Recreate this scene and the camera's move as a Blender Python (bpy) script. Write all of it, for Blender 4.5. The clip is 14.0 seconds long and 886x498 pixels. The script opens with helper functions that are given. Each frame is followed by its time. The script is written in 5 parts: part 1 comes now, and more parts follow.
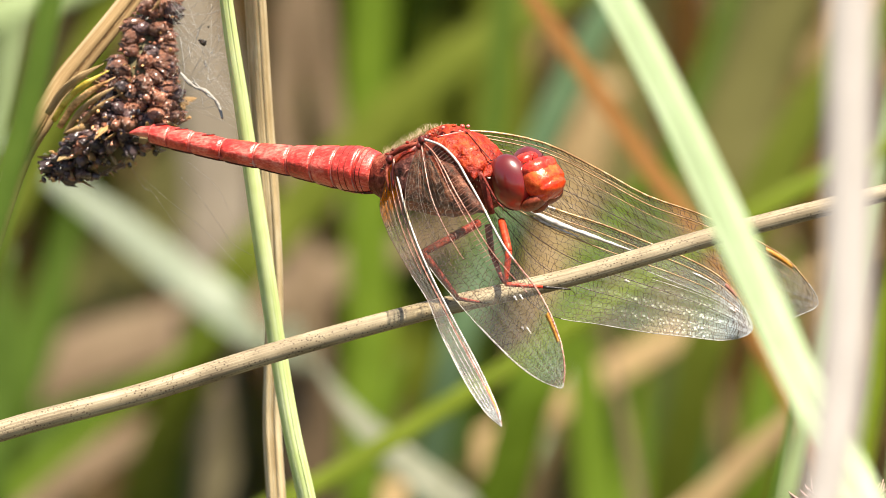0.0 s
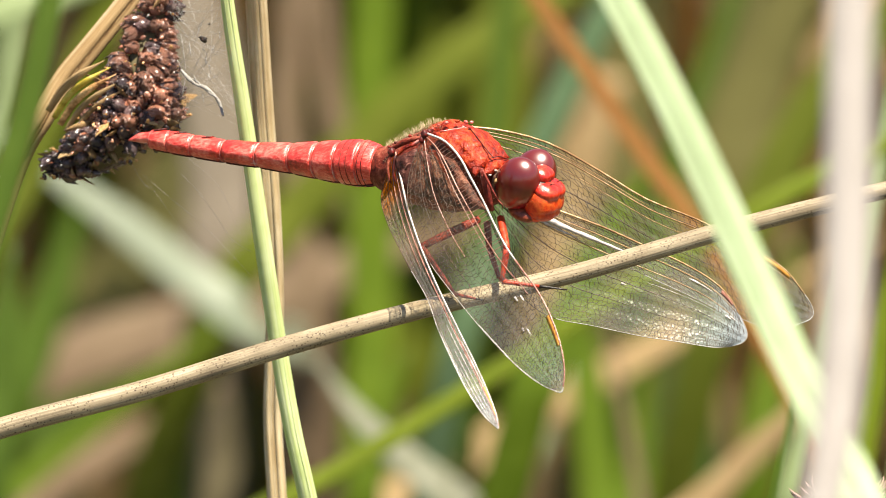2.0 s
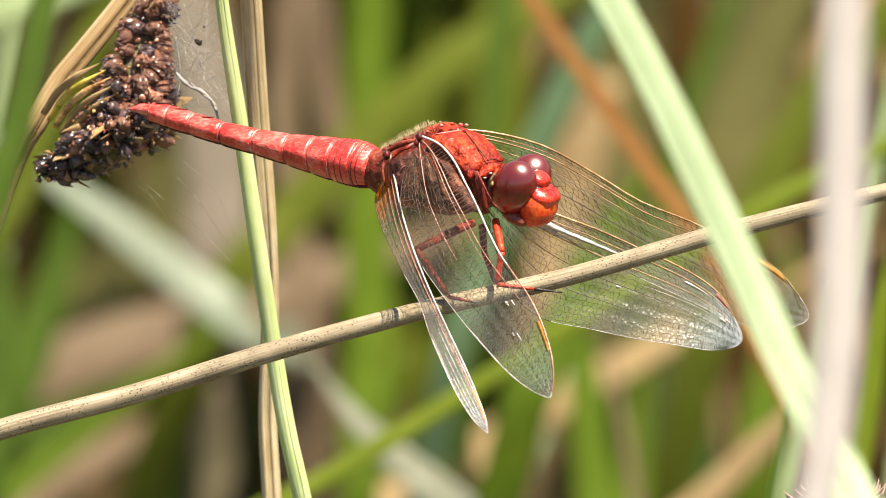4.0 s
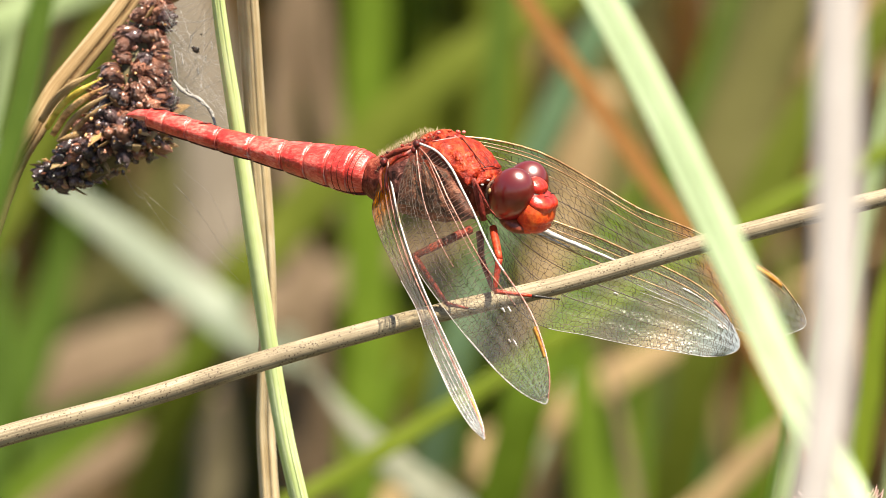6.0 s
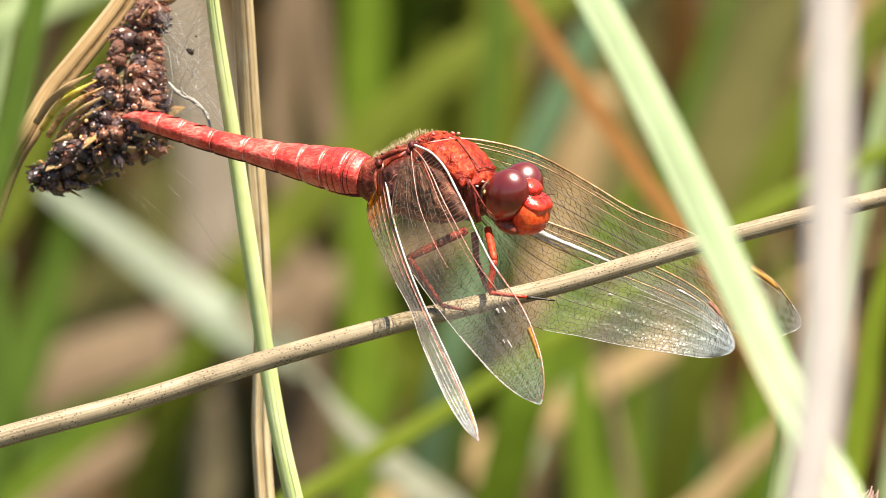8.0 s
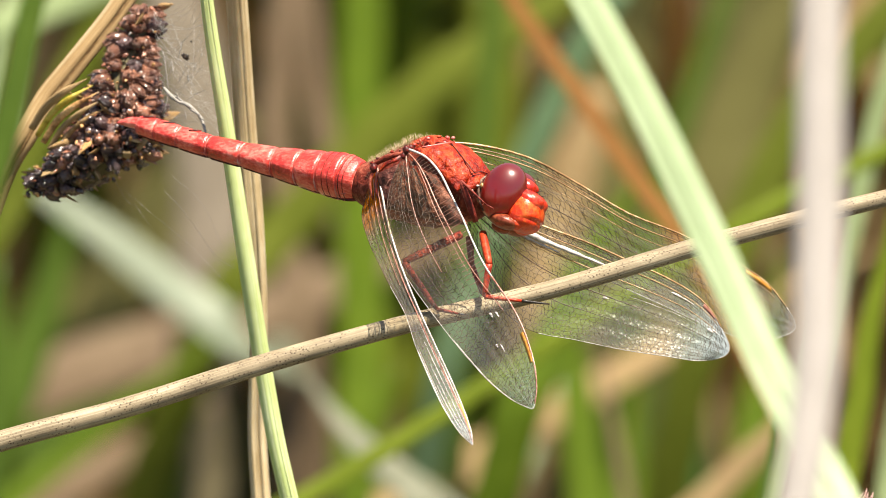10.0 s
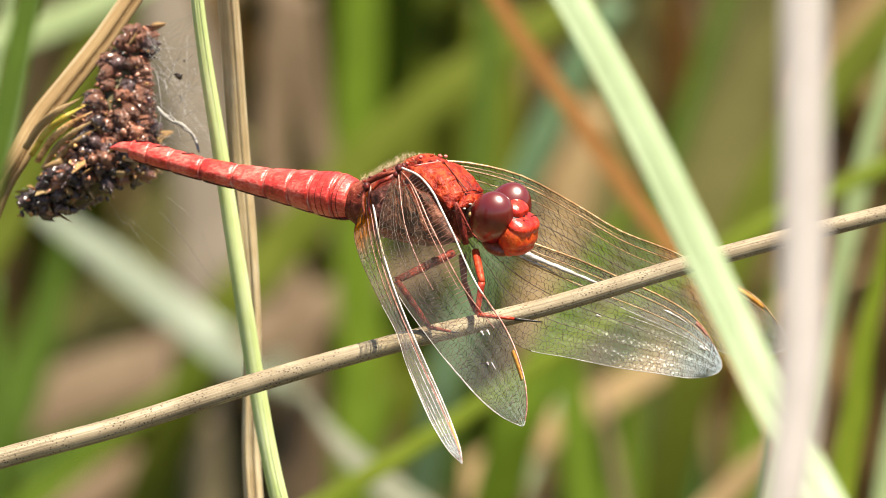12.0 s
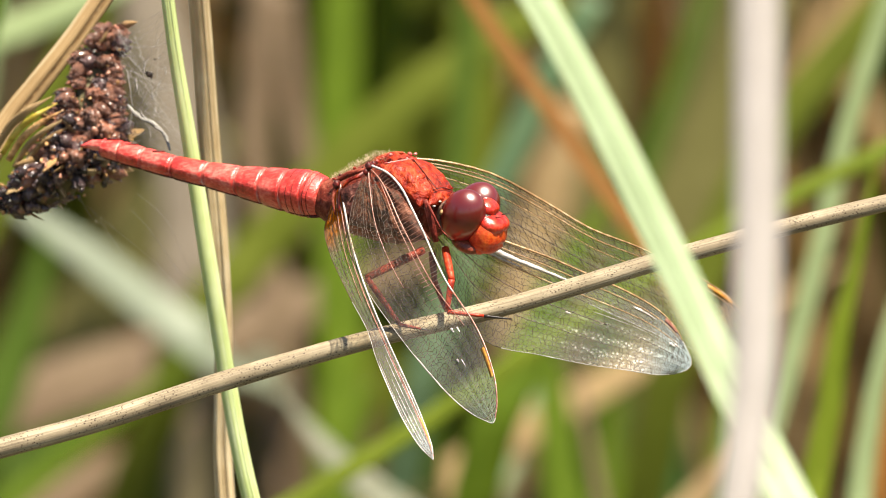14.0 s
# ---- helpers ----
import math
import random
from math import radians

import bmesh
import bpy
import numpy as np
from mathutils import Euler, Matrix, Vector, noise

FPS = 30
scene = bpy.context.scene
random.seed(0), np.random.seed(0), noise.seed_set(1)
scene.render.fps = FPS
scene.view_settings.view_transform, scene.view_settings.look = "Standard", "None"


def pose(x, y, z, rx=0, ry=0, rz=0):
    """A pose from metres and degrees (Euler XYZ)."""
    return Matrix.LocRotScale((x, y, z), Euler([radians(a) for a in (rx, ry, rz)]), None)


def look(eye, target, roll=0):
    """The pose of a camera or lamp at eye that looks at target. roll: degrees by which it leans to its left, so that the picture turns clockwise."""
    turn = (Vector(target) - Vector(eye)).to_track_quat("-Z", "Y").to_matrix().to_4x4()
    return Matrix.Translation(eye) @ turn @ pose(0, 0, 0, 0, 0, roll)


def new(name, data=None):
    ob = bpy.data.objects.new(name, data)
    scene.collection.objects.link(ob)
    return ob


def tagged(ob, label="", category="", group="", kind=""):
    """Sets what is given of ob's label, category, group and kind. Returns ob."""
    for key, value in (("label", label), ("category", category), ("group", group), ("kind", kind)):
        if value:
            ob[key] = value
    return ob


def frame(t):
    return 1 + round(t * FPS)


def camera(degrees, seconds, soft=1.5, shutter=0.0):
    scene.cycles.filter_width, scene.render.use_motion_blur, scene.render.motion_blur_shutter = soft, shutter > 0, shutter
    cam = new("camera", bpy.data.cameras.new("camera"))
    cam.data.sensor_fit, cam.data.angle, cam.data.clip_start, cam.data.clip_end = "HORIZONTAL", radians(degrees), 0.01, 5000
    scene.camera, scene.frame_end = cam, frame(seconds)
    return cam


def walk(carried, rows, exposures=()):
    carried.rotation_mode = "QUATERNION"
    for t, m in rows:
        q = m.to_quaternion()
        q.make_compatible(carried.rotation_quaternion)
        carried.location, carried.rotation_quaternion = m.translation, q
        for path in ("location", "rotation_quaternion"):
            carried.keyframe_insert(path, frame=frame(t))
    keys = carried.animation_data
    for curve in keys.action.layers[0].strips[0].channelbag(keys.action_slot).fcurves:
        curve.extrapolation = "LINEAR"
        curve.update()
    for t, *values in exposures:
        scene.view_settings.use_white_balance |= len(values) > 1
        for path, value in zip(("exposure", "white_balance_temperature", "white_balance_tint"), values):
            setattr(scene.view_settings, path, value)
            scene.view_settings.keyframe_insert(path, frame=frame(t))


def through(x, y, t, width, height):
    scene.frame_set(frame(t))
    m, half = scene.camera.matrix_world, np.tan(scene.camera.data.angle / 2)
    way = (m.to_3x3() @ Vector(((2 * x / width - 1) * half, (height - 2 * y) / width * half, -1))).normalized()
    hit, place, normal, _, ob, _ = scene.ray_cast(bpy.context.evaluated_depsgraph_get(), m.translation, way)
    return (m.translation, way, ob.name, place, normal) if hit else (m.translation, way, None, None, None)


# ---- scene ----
# A red dragonfly on a leaning rush stem, seen from 1.5 m through a long lens.
# TILT is a frame at the perch: x to the right, y away along the line of sight, z up across it.
TILT = pose(0, 0, 0.5, -20)
MM = 0.001
REACH = 1500.0


def at(x, y, z):
    """World place of a point given in millimetres in the frame of the perch."""
    return TILT @ (Vector((x, y, z)) * MM)


# ---- camera and its walk ----
cam = camera(2.6, 14.0, soft=0.75)
cam.data.dof.use_dof = True
cam.data.dof.focus_distance = 1.5
cam.data.dof.aperture_fstop = 84.0
cam.data.dof.aperture_blades = 0
# seconds, eye aside, eye further back, aim aside, aim up (mm), roll (degrees)
SIGHT = [
    (0, -0.70, 0.0, -0.130, 0.261, 0.00),
    (0.5, -0.58, 0.0, -0.087, 0.174, 0.00),
    (1, -0.47, 0.0, -0.347, 0.217, 0.00),
    (1.5, -0.35, 0.0, -0.434, 0.195, 0.00),
    (2, -0.23, 0.0, -0.174, 0.043, 0.00),
    (2.5, -0.12, 0.0, -0.065, -0.087, 0.00),
    (3, 0.00, 0.0, 0.000, 0.000, 0.00),
    (5.5, 0.61, 0.2, 0.473, 0.656, -0.05),
    (6, 0.73, 0.3, 0.404, 0.795, -0.12),
    (6.5, 0.86, 0.5, 0.321, 0.881, -0.17),
    (7, 0.98, 0.7, 0.465, 0.907, -0.17),
    (7.5, 1.10, 0.8, 0.590, 0.964, -0.17),
    (8, 1.19, 1.0, 0.799, 0.903, -0.19),
    (10.5, 1.61, 5.4, 1.185, 1.507, -0.41),
    (11, 1.70, 6.2, 1.194, 1.936, -0.45),
    (11.5, 2.27, 7.1, 1.307, 2.340, -0.45),
    (12, 2.83, 8.0, 1.741, 2.618, -0.52),
    (12.5, 3.40, 9.0, 2.162, 2.813, -0.56),
    (13, 4.00, 10.0, 2.939, 2.883, -0.58),
    (13.5, 4.60, 11.0, 3.595, 2.722, -0.62),
    (14, 5.60, 12.0, 4.064, 2.397, -0.62),
]
walk(cam, [(t, look(at(ex, -REACH - back, 0), at(ax, 0, az), roll)) for t, ex, back, ax, az, roll in SIGHT],
     exposures=[(t, stops, 7200, 10) for t, stops in ((0, 1.38), (1, 1.37), (3, 1.30), (5.5, 1.36), (7, 1.39), (8, 1.38), (11.5, 1.27), (14, 1.27))])

# ---- light ----
SUN_WAY = TILT.to_3x3() @ Vector((0.255, -0.43, 0.87))
world = bpy.data.worlds.new("sky")
scene.world = world
world.use_nodes = True
sky = world.node_tree.nodes.new("ShaderNodeTexSky")
sky.sky_type = "NISHITA"
sky.sun_disc = False
sky.sun_elevation = math.asin(SUN_WAY.normalized().z)
sky.sun_rotation = math.atan2(SUN_WAY.x, SUN_WAY.y)
backing = world.node_tree.nodes["Background"]
backing.inputs["Strength"].default_value = 0.064
world.node_tree.links.new(sky.outputs["Color"], backing.inputs["Color"])
sun = new("sun", bpy.data.lights.new("sun", "SUN"))
sun.data.energy = 5.0
sun.data.angle = radians(0.53)
sun.data.color = (1.0, 0.95, 0.86)
sun.matrix_world = look(SUN_WAY * 5, (0, 0, 0))


# ---- materials ----
def nodes_of(name):
    m = bpy.data.materials.new(name)
    m.use_nodes = True
    tree = m.node_tree
    return m, tree, tree.nodes["Principled BSDF"], tree.nodes["Material Output"]


def add(tree, kind, **values):
    n = tree.nodes.new(kind)
    for key, v in values.items():
        n.inputs[key.replace("_", " ")].default_value = v
    return n


def ramp(tree, fac, stops):
    r = tree.nodes.new("ShaderNodeValToRGB")
    e = r.color_ramp.elements
    while len(e) < len(stops):
        e.new(0.5)
    for el, (p, c) in zip(e, stops):
        el.position, el.color = p, (*c, 1)
    tree.links.new(fac, r.inputs["Fac"])
    return r.outputs["Color"]


def mixed(tree, fac, a, b, how="MIX"):
    n = tree.nodes.new("ShaderNodeMix")
    n.data_type, n.blend_type = "RGBA", how
    for i, v in ((0, fac), (6, a), (7, b)):
        if isinstance(v, (int, float)):
            n.inputs[i].default_value = v
        elif isinstance(v, tuple):
            n.inputs[i].default_value = (*v, 1)
        else:
            tree.links.new(v, n.inputs[i])
    return n.outputs[2]


def grain(tree, scale, source="Object", stretch=(1, 1, 1), detail=4.0, rough=0.6):
    c = tree.nodes.new("ShaderNodeTexCoord")
    m = add(tree, "ShaderNodeMapping", Scale=stretch)
    tree.links.new(c.outputs[source], m.inputs["Vector"])
    n = add(tree, "ShaderNodeTexNoise", Scale=scale, Detail=detail, Roughness=rough)
    tree.links.new(m.outputs["Vector"], n.inputs["Vector"])
    return n.outputs["Fac"]


def bumped(tree, shader, height, strength, distance):
    b = add(tree, "ShaderNodeBump", Strength=strength, Distance=distance)
    tree.links.new(height, b.inputs["Height"])
    tree.links.new(b.outputs["Normal"], shader.inputs["Normal"])


def plant_material(name, low, mid, high, rough=0.5, through=0.35, stripes=26.0, spots=0.0, spread=0.12, tint=None):
    """Leaf or stem: fibres along its length, blotches, thin enough to let light through."""
    m, tree, shader, out = nodes_of(name)
    fibre = grain(tree, 1.0, "UV", (stripes, 1.6, 1), 5.0, 0.65)
    blotch = grain(tree, 1.0, "UV", (2.0, 9.0, 1), 3.0)
    both = mixed(tree, 0.45, fibre, blotch)
    colour = ramp(tree, both, [(0.30, low), (0.5, mid), (0.68, high)])
    info = tree.nodes.new("ShaderNodeObjectInfo")
    island = tree.nodes.new("ShaderNodeNewGeometry")
    vary = tree.nodes.new("ShaderNodeMath")
    vary.operation = "ADD"
    tree.links.new(info.outputs["Random"], vary.inputs[0])
    tree.links.new(island.outputs["Random Per Island"], vary.inputs[1])
    wrap = tree.nodes.new("ShaderNodeMath")
    wrap.operation = "FRACT"
    tree.links.new(vary.outputs[0], wrap.inputs[0])
    shade = ramp(tree, wrap.outputs[0], [(0.0, (1 - spread,) * 3), (1.0, (1 + spread,) * 3)])
    colour = mixed(tree, 1.0, colour, shade, "MULTIPLY")
    if spots:
        c = tree.nodes.new("ShaderNodeTexCoord")
        mp = add(tree, "ShaderNodeMapping", Scale=(14, 120, 1))
        tree.links.new(c.outputs["UV"], mp.inputs["Vector"])
        v = add(tree, "ShaderNodeTexVoronoi", Scale=1.6, Randomness=1.0)
        warp = add(tree, "ShaderNodeTexNoise", Scale=2.0, Detail=3.0)
        tree.links.new(mp.outputs["Vector"], warp.inputs["Vector"])
        tree.links.new(mixed(tree, 0.35, mp.outputs["Vector"], warp.outputs["Color"], "ADD"), v.inputs["Vector"])
        dots = ramp(tree, v.outputs["Distance"], [(0.16, (1, 1, 1)), (0.38, (0, 0, 0))])
        patches = ramp(tree, grain(tree, 1.0, "UV", (5, 16, 1), 3.0), [(0.40, (0, 0, 0)), (0.54, (spots,) * 3)])
        fac = mixed(tree, 1.0, dots, patches, "MULTIPLY")
        colour = mixed(tree, fac, colour, (0.06, 0.034, 0.02))
    tree.links.new(colour, shader.inputs["Base Color"])
    shader.inputs["Roughness"].default_value = rough
    shader.inputs["Specular IOR Level"].default_value = 0.35
    bumped(tree, shader, fibre, 0.5, 0.00015)
    if through:
        glow = tree.nodes.new("ShaderNodeBsdfTranslucent")
        tree.links.new(mixed(tree, 1.0, colour, tint or (1.0, 1.0, 0.55), "MULTIPLY"), glow.inputs["Color"])
        mix = add(tree, "ShaderNodeMixShader", Fac=through)
        tree.links.new(shader.outputs[0], mix.inputs[1])
        tree.links.new(glow.outputs[0], mix.inputs[2])
        tree.links.new(mix.outputs[0], out.inputs["Surface"])
    return m


def body_material(name, low, mid, high, rough=0.35, scale=900.0, coat=0.2, bump=0.35, shine=0.4, stretch=(1, 1, 1), dist=0.0002, coat_rough=0.18, vary=0.0):
    """Cuticle of an insect: mottled colour, fine relief, a slight polish."""
    m, tree, shader, out = nodes_of(name)
    fine = grain(tree, scale * 4, "Object", stretch, 4.0, 0.7)
    wide = grain(tree, scale, "Object", (1, 1, 1), 4.0)
    colour = ramp(tree, mixed(tree, 0.55, fine, wide), [(0.36, low), (0.5, mid), (0.64, high)])
    if vary:
        info = tree.nodes.new("ShaderNodeObjectInfo")
        shade = ramp(tree, info.outputs["Random"], [(0.0, (1 - vary,) * 3), (0.6, (1, 1, 1)), (1.0, (1 + vary, 1 + vary * 0.8, 1 + vary * 0.7))])
        colour = mixed(tree, 1.0, colour, shade, "MULTIPLY")
    tree.links.new(colour, shader.inputs["Base Color"])
    shader.inputs["Roughness"].default_value = rough
    shader.inputs["Coat Weight"].default_value = coat
    shader.inputs["Coat Roughness"].default_value = coat_rough
    shader.inputs["Specular IOR Level"].default_value = shine
    bumped(tree, shader, mixed(tree, 0.4, fine, wide), bump, dist)
    return m


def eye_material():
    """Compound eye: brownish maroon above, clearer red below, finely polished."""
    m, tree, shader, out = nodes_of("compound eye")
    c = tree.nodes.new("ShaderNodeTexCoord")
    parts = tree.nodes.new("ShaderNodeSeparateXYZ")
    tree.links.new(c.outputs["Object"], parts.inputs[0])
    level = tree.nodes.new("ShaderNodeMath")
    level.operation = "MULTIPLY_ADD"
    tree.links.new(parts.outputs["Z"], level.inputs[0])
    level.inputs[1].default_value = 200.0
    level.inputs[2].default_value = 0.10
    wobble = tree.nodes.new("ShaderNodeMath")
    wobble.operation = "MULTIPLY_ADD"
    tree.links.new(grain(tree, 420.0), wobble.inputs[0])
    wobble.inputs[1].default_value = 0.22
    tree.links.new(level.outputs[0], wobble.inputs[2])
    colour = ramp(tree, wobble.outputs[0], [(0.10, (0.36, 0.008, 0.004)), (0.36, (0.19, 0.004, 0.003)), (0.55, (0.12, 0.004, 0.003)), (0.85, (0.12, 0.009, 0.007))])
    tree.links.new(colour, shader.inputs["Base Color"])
    shader.inputs["Roughness"].default_value = 0.5
    shader.inputs["Specular IOR Level"].default_value = 0.2
    shader.inputs["Coat Weight"].default_value = 1.0
    shader.inputs["Coat Roughness"].default_value = 0.20
    shader.inputs["Coat IOR"].default_value = 1.75
    facets = add(tree, "ShaderNodeTexVoronoi", Scale=9000.0)
    tree.links.new(c.outputs["Object"], facets.inputs["Vector"])
    bumped(tree, shader, facets.outputs["Distance"], 0.05, 0.00002)
    return m


def wing_material(name, root_colour, root_body, ends, tip_body=0.12, middle_body=0.045):
    """Clear membrane: mostly see-through, a polish with faint interference colours, amber at the root, sky sheen
    painted bluish white at the tip.
    """
    m, tree, shader, out = nodes_of(name)
    c = tree.nodes.new("ShaderNodeTexCoord")
    parts = tree.nodes.new("ShaderNodeSeparateXYZ")
    tree.links.new(c.outputs["UV"], parts.inputs[0])
    wobble = tree.nodes.new("ShaderNodeMath")
    wobble.operation = "MULTIPLY_ADD"
    tree.links.new(grain(tree, 500.0), wobble.inputs[0])
    wobble.inputs[1].default_value = 0.16
    tree.links.new(parts.outputs["X"], wobble.inputs[2])
    tone = ramp(tree, wobble.outputs[0], [(ends[0], root_colour), (ends[1], (0.95, 0.94, 0.90)), (0.9, (0.96, 0.97, 0.98))])
    clear = tree.nodes.new("ShaderNodeBsdfTransparent")
    tree.links.new(tone, clear.inputs["Color"])
    amber = ramp(tree, wobble.outputs[0], [(ends[0], root_colour), (ends[1], (0.85, 0.87, 0.85)), (0.75, (0.85, 0.88, 0.88)), (1.0, (0.74, 0.88, 1.0))])
    body = ramp(tree, wobble.outputs[0], [(ends[0], (root_body,) * 3), (ends[1], (middle_body,) * 3), (0.82, (middle_body * 0.75 + tip_body * 0.25,) * 3), (1.0, (tip_body,) * 3)])
    gloss = tree.nodes.new("ShaderNodeBsdfGlossy")
    gloss.inputs["Roughness"].default_value = 0.34
    film = ramp(tree, grain(tree, 160.0), [(0.3, (0.75, 0.85, 1.0)), (0.5, (1.0, 0.95, 0.85)), (0.7, (0.85, 1.0, 0.9))])
    tree.links.new(mixed(tree, 1.0, film, amber, "MULTIPLY"), gloss.inputs["Color"])
    waves = add(tree, "ShaderNodeBump", Strength=0.7, Distance=0.00016)
    spread = tree.nodes.new("ShaderNodeTexCoord")
    cells = add(tree, "ShaderNodeTexVoronoi", Scale=3000.0, Randomness=1.0)
    tree.links.new(spread.outputs["Object"], cells.inputs["Vector"])
    tree.links.new(mixed(tree, 0.5, cells.outputs["Distance"], grain(tree, 500.0, detail=2.0)), waves.inputs["Height"])
    tree.links.new(waves.outputs["Normal"], gloss.inputs["Normal"])
    # diffuse white that stands in for light reflected off the front
    through_light = tree.nodes.new("ShaderNodeBsdfTranslucent")
    pale_sheen = tree.nodes.new("ShaderNodeBsdfDiffuse")
    tree.links.new(amber, through_light.inputs["Color"])
    tree.links.new(amber, pale_sheen.inputs["Color"])
    tree.links.new(waves.outputs["Normal"], pale_sheen.inputs["Normal"])
    milk = add(tree, "ShaderNodeMixShader", Fac=0.55)
    tree.links.new(through_light.outputs[0], milk.inputs[1])
    tree.links.new(pale_sheen.outputs[0], milk.inputs[2])
    a = add(tree, "ShaderNodeMixShader", Fac=0.90)
    tree.links.new(gloss.outputs[0], a.inputs[1])
    tree.links.new(milk.outputs[0], a.inputs[2])
    b = tree.nodes.new("ShaderNodeMixShader")
    tree.links.new(body, b.inputs[0])
    tree.links.new(clear.outputs[0], b.inputs[1])
    tree.links.new(a.outputs[0], b.inputs[2])
    tree.links.new(b.outputs[0], out.inputs["Surface"])
    return m


def soil_material():
    m, tree, shader, out = nodes_of("soil with litter")
    wide = grain(tree, 9.0)
    fine = grain(tree, 120.0, detail=6.0)
    bare = ramp(tree, mixed(tree, 0.55, fine, wide), [(0.32, (0.04, 0.027, 0.018)), (0.5, (0.105, 0.073, 0.045)), (0.66, (0.20, 0.15, 0.095))])
    thatch = ramp(tree, grain(tree, 60.0, detail=8.0, rough=0.75), [(0.34, (0.026, 0.03, 0.009)), (0.5, (0.073, 0.078, 0.022)), (0.66, (0.15, 0.145, 0.055))])
    cover = ramp(tree, grain(tree, 1.1, detail=6.0), [(0.40, (0, 0, 0)), (0.56, (0.9, 0.9, 0.9))])
    colour = mixed(tree, cover, bare, thatch)
    tree.links.new(colour, shader.inputs["Base Color"])
    shader.inputs["Roughness"].default_value = 0.9
    bumped(tree, shader, fine, 0.9, 0.008)
    return m


TAN_STEM = plant_material("dry rush stem", (0.10, 0.072, 0.045), (0.31, 0.245, 0.155), (0.56, 0.475, 0.33), 0.5, 0.0, 34, 0.95)
STRAW = plant_material("straw stem", (0.25, 0.155, 0.065), (0.60, 0.455, 0.255), (0.84, 0.74, 0.52), 0.5, 0.1, 26)
BRACT = plant_material("tan bract", (0.16, 0.088, 0.036), (0.36, 0.235, 0.108), (0.54, 0.40, 0.22), 0.5, 0.08, 30)
PALE_GREEN = plant_material("pale green stem", (0.36, 0.47, 0.12), (0.58, 0.68, 0.30), (0.76, 0.83, 0.52), 0.45, 0.15, 14)
LIME_BLADE = plant_material("lime blade", (0.37, 0.47, 0.25), (0.52, 0.63, 0.39), (0.65, 0.75, 0.53), 0.5, 0.45, 12, tint=(0.92, 1, 0.8))
GREEN = plant_material("green blade", (0.075, 0.13, 0.008), (0.138, 0.22, 0.013), (0.215, 0.31, 0.028), 0.45, 0.45)
MID_GREEN = plant_material("mid green blade", (0.05, 0.092, 0.009), (0.088, 0.152, 0.016), (0.14, 0.215, 0.032), 0.45, 0.4)
DEEP = plant_material("deep green blade", (0.03, 0.09, 0.02), (0.07, 0.17, 0.04), (0.12, 0.25, 0.07), 0.45, 0.45, tint=(0.9, 1, 0.7))
PALE_LEAF = plant_material("pale sage grass blade", (0.19, 0.25, 0.10), (0.31, 0.39, 0.185), (0.43, 0.51, 0.28), 0.5, 0.35, tint=(0.95, 1, 0.75))
AQUA = plant_material("pale blue green leaf", (0.075, 0.145, 0.055), (0.15, 0.25, 0.12), (0.24, 0.36, 0.20), 0.5, 0.4, tint=(0.9, 1, 0.8))
OLIVE = plant_material("olive blade", (0.09, 0.118, 0.008), (0.16, 0.198, 0.016), (0.25, 0.285, 0.04), 0.5, 0.45)
SAGE = plant_material("grey green leaf", (0.125, 0.155, 0.10), (0.20, 0.235, 0.165), (0.29, 0.325, 0.24), 0.5, 0.2, tint=(0.95, 1, 0.95))
RUST = plant_material("rusty blade", (0.17, 0.068, 0.012), (0.30, 0.13, 0.026), (0.41, 0.205, 0.05), 0.5, 0.35, tint=(1, 0.8, 0.5))
YELLOW_GREEN = plant_material("yellow green blade", (0.10, 0.15, 0.006), (0.175, 0.235, 0.012), (0.26, 0.33, 0.03), 0.45, 0.4)
BUFF = plant_material("dry buff blade", (0.255, 0.165, 0.072), (0.43, 0.30, 0.145), (0.59, 0.445, 0.235), 0.6, 0.35, tint=(1, 0.86, 0.55))
BLEACHED = plant_material("bleached pinkish stalk", (0.38, 0.345, 0.315), (0.47, 0.43, 0.40), (0.55, 0.51, 0.48), 0.7, 0.2, tint=(1, 0.97, 0.95))
BROWN = plant_material("dull brown leaf", (0.13, 0.085, 0.047), (0.225, 0.155, 0.09), (0.33, 0.24, 0.15), 0.6, 0.3, tint=(1, 0.88, 0.65))
# the pale end of its mottling stands in for glints
MOTTLED = plant_material("mottled grey leaf with painted glints", (0.05, 0.05, 0.028), (0.22, 0.23, 0.155), (0.52, 0.52, 0.43), 0.6, 0.25, 7, tint=(1, 1, 0.85))
GREY_DRY = plant_material("bleached stalk", (0.15, 0.12, 0.085), (0.235, 0.195, 0.145), (0.33, 0.28, 0.22), 0.6, 0.25, tint=(1, 0.93, 0.82))
DULL = plant_material("dull olive brown leaf", (0.085, 0.08, 0.02), (0.145, 0.135, 0.038), (0.21, 0.195, 0.065), 0.6, 0.3, tint=(1, 0.95, 0.6))
# dark colour that stands in for shade in gaps
UMBER = plant_material("umber brown for shaded gaps", (0.05, 0.04, 0.018), (0.115, 0.095, 0.046), (0.19, 0.16, 0.085), 0.7, 0.15, tint=(1, 0.95, 0.65))
SOIL = soil_material()
RED = body_material("scarlet cuticle", (0.24, 0.005, 0.004), (0.70, 0.042, 0.030), (0.88, 0.25, 0.19), 0.30, 420, 0.5, 0.6, 0.6, (1, 3, 3), coat_rough=0.3)
RING = body_material("pale joint", (0.46, 0.03, 0.025), (0.58, 0.11, 0.09), (0.78, 0.42, 0.37), 0.3, 300, 0.15)
KEEL = body_material("dark keel", (0.02, 0.003, 0.002), (0.06, 0.006, 0.004), (0.22, 0.014, 0.008), 0.45, 900, 0.0)
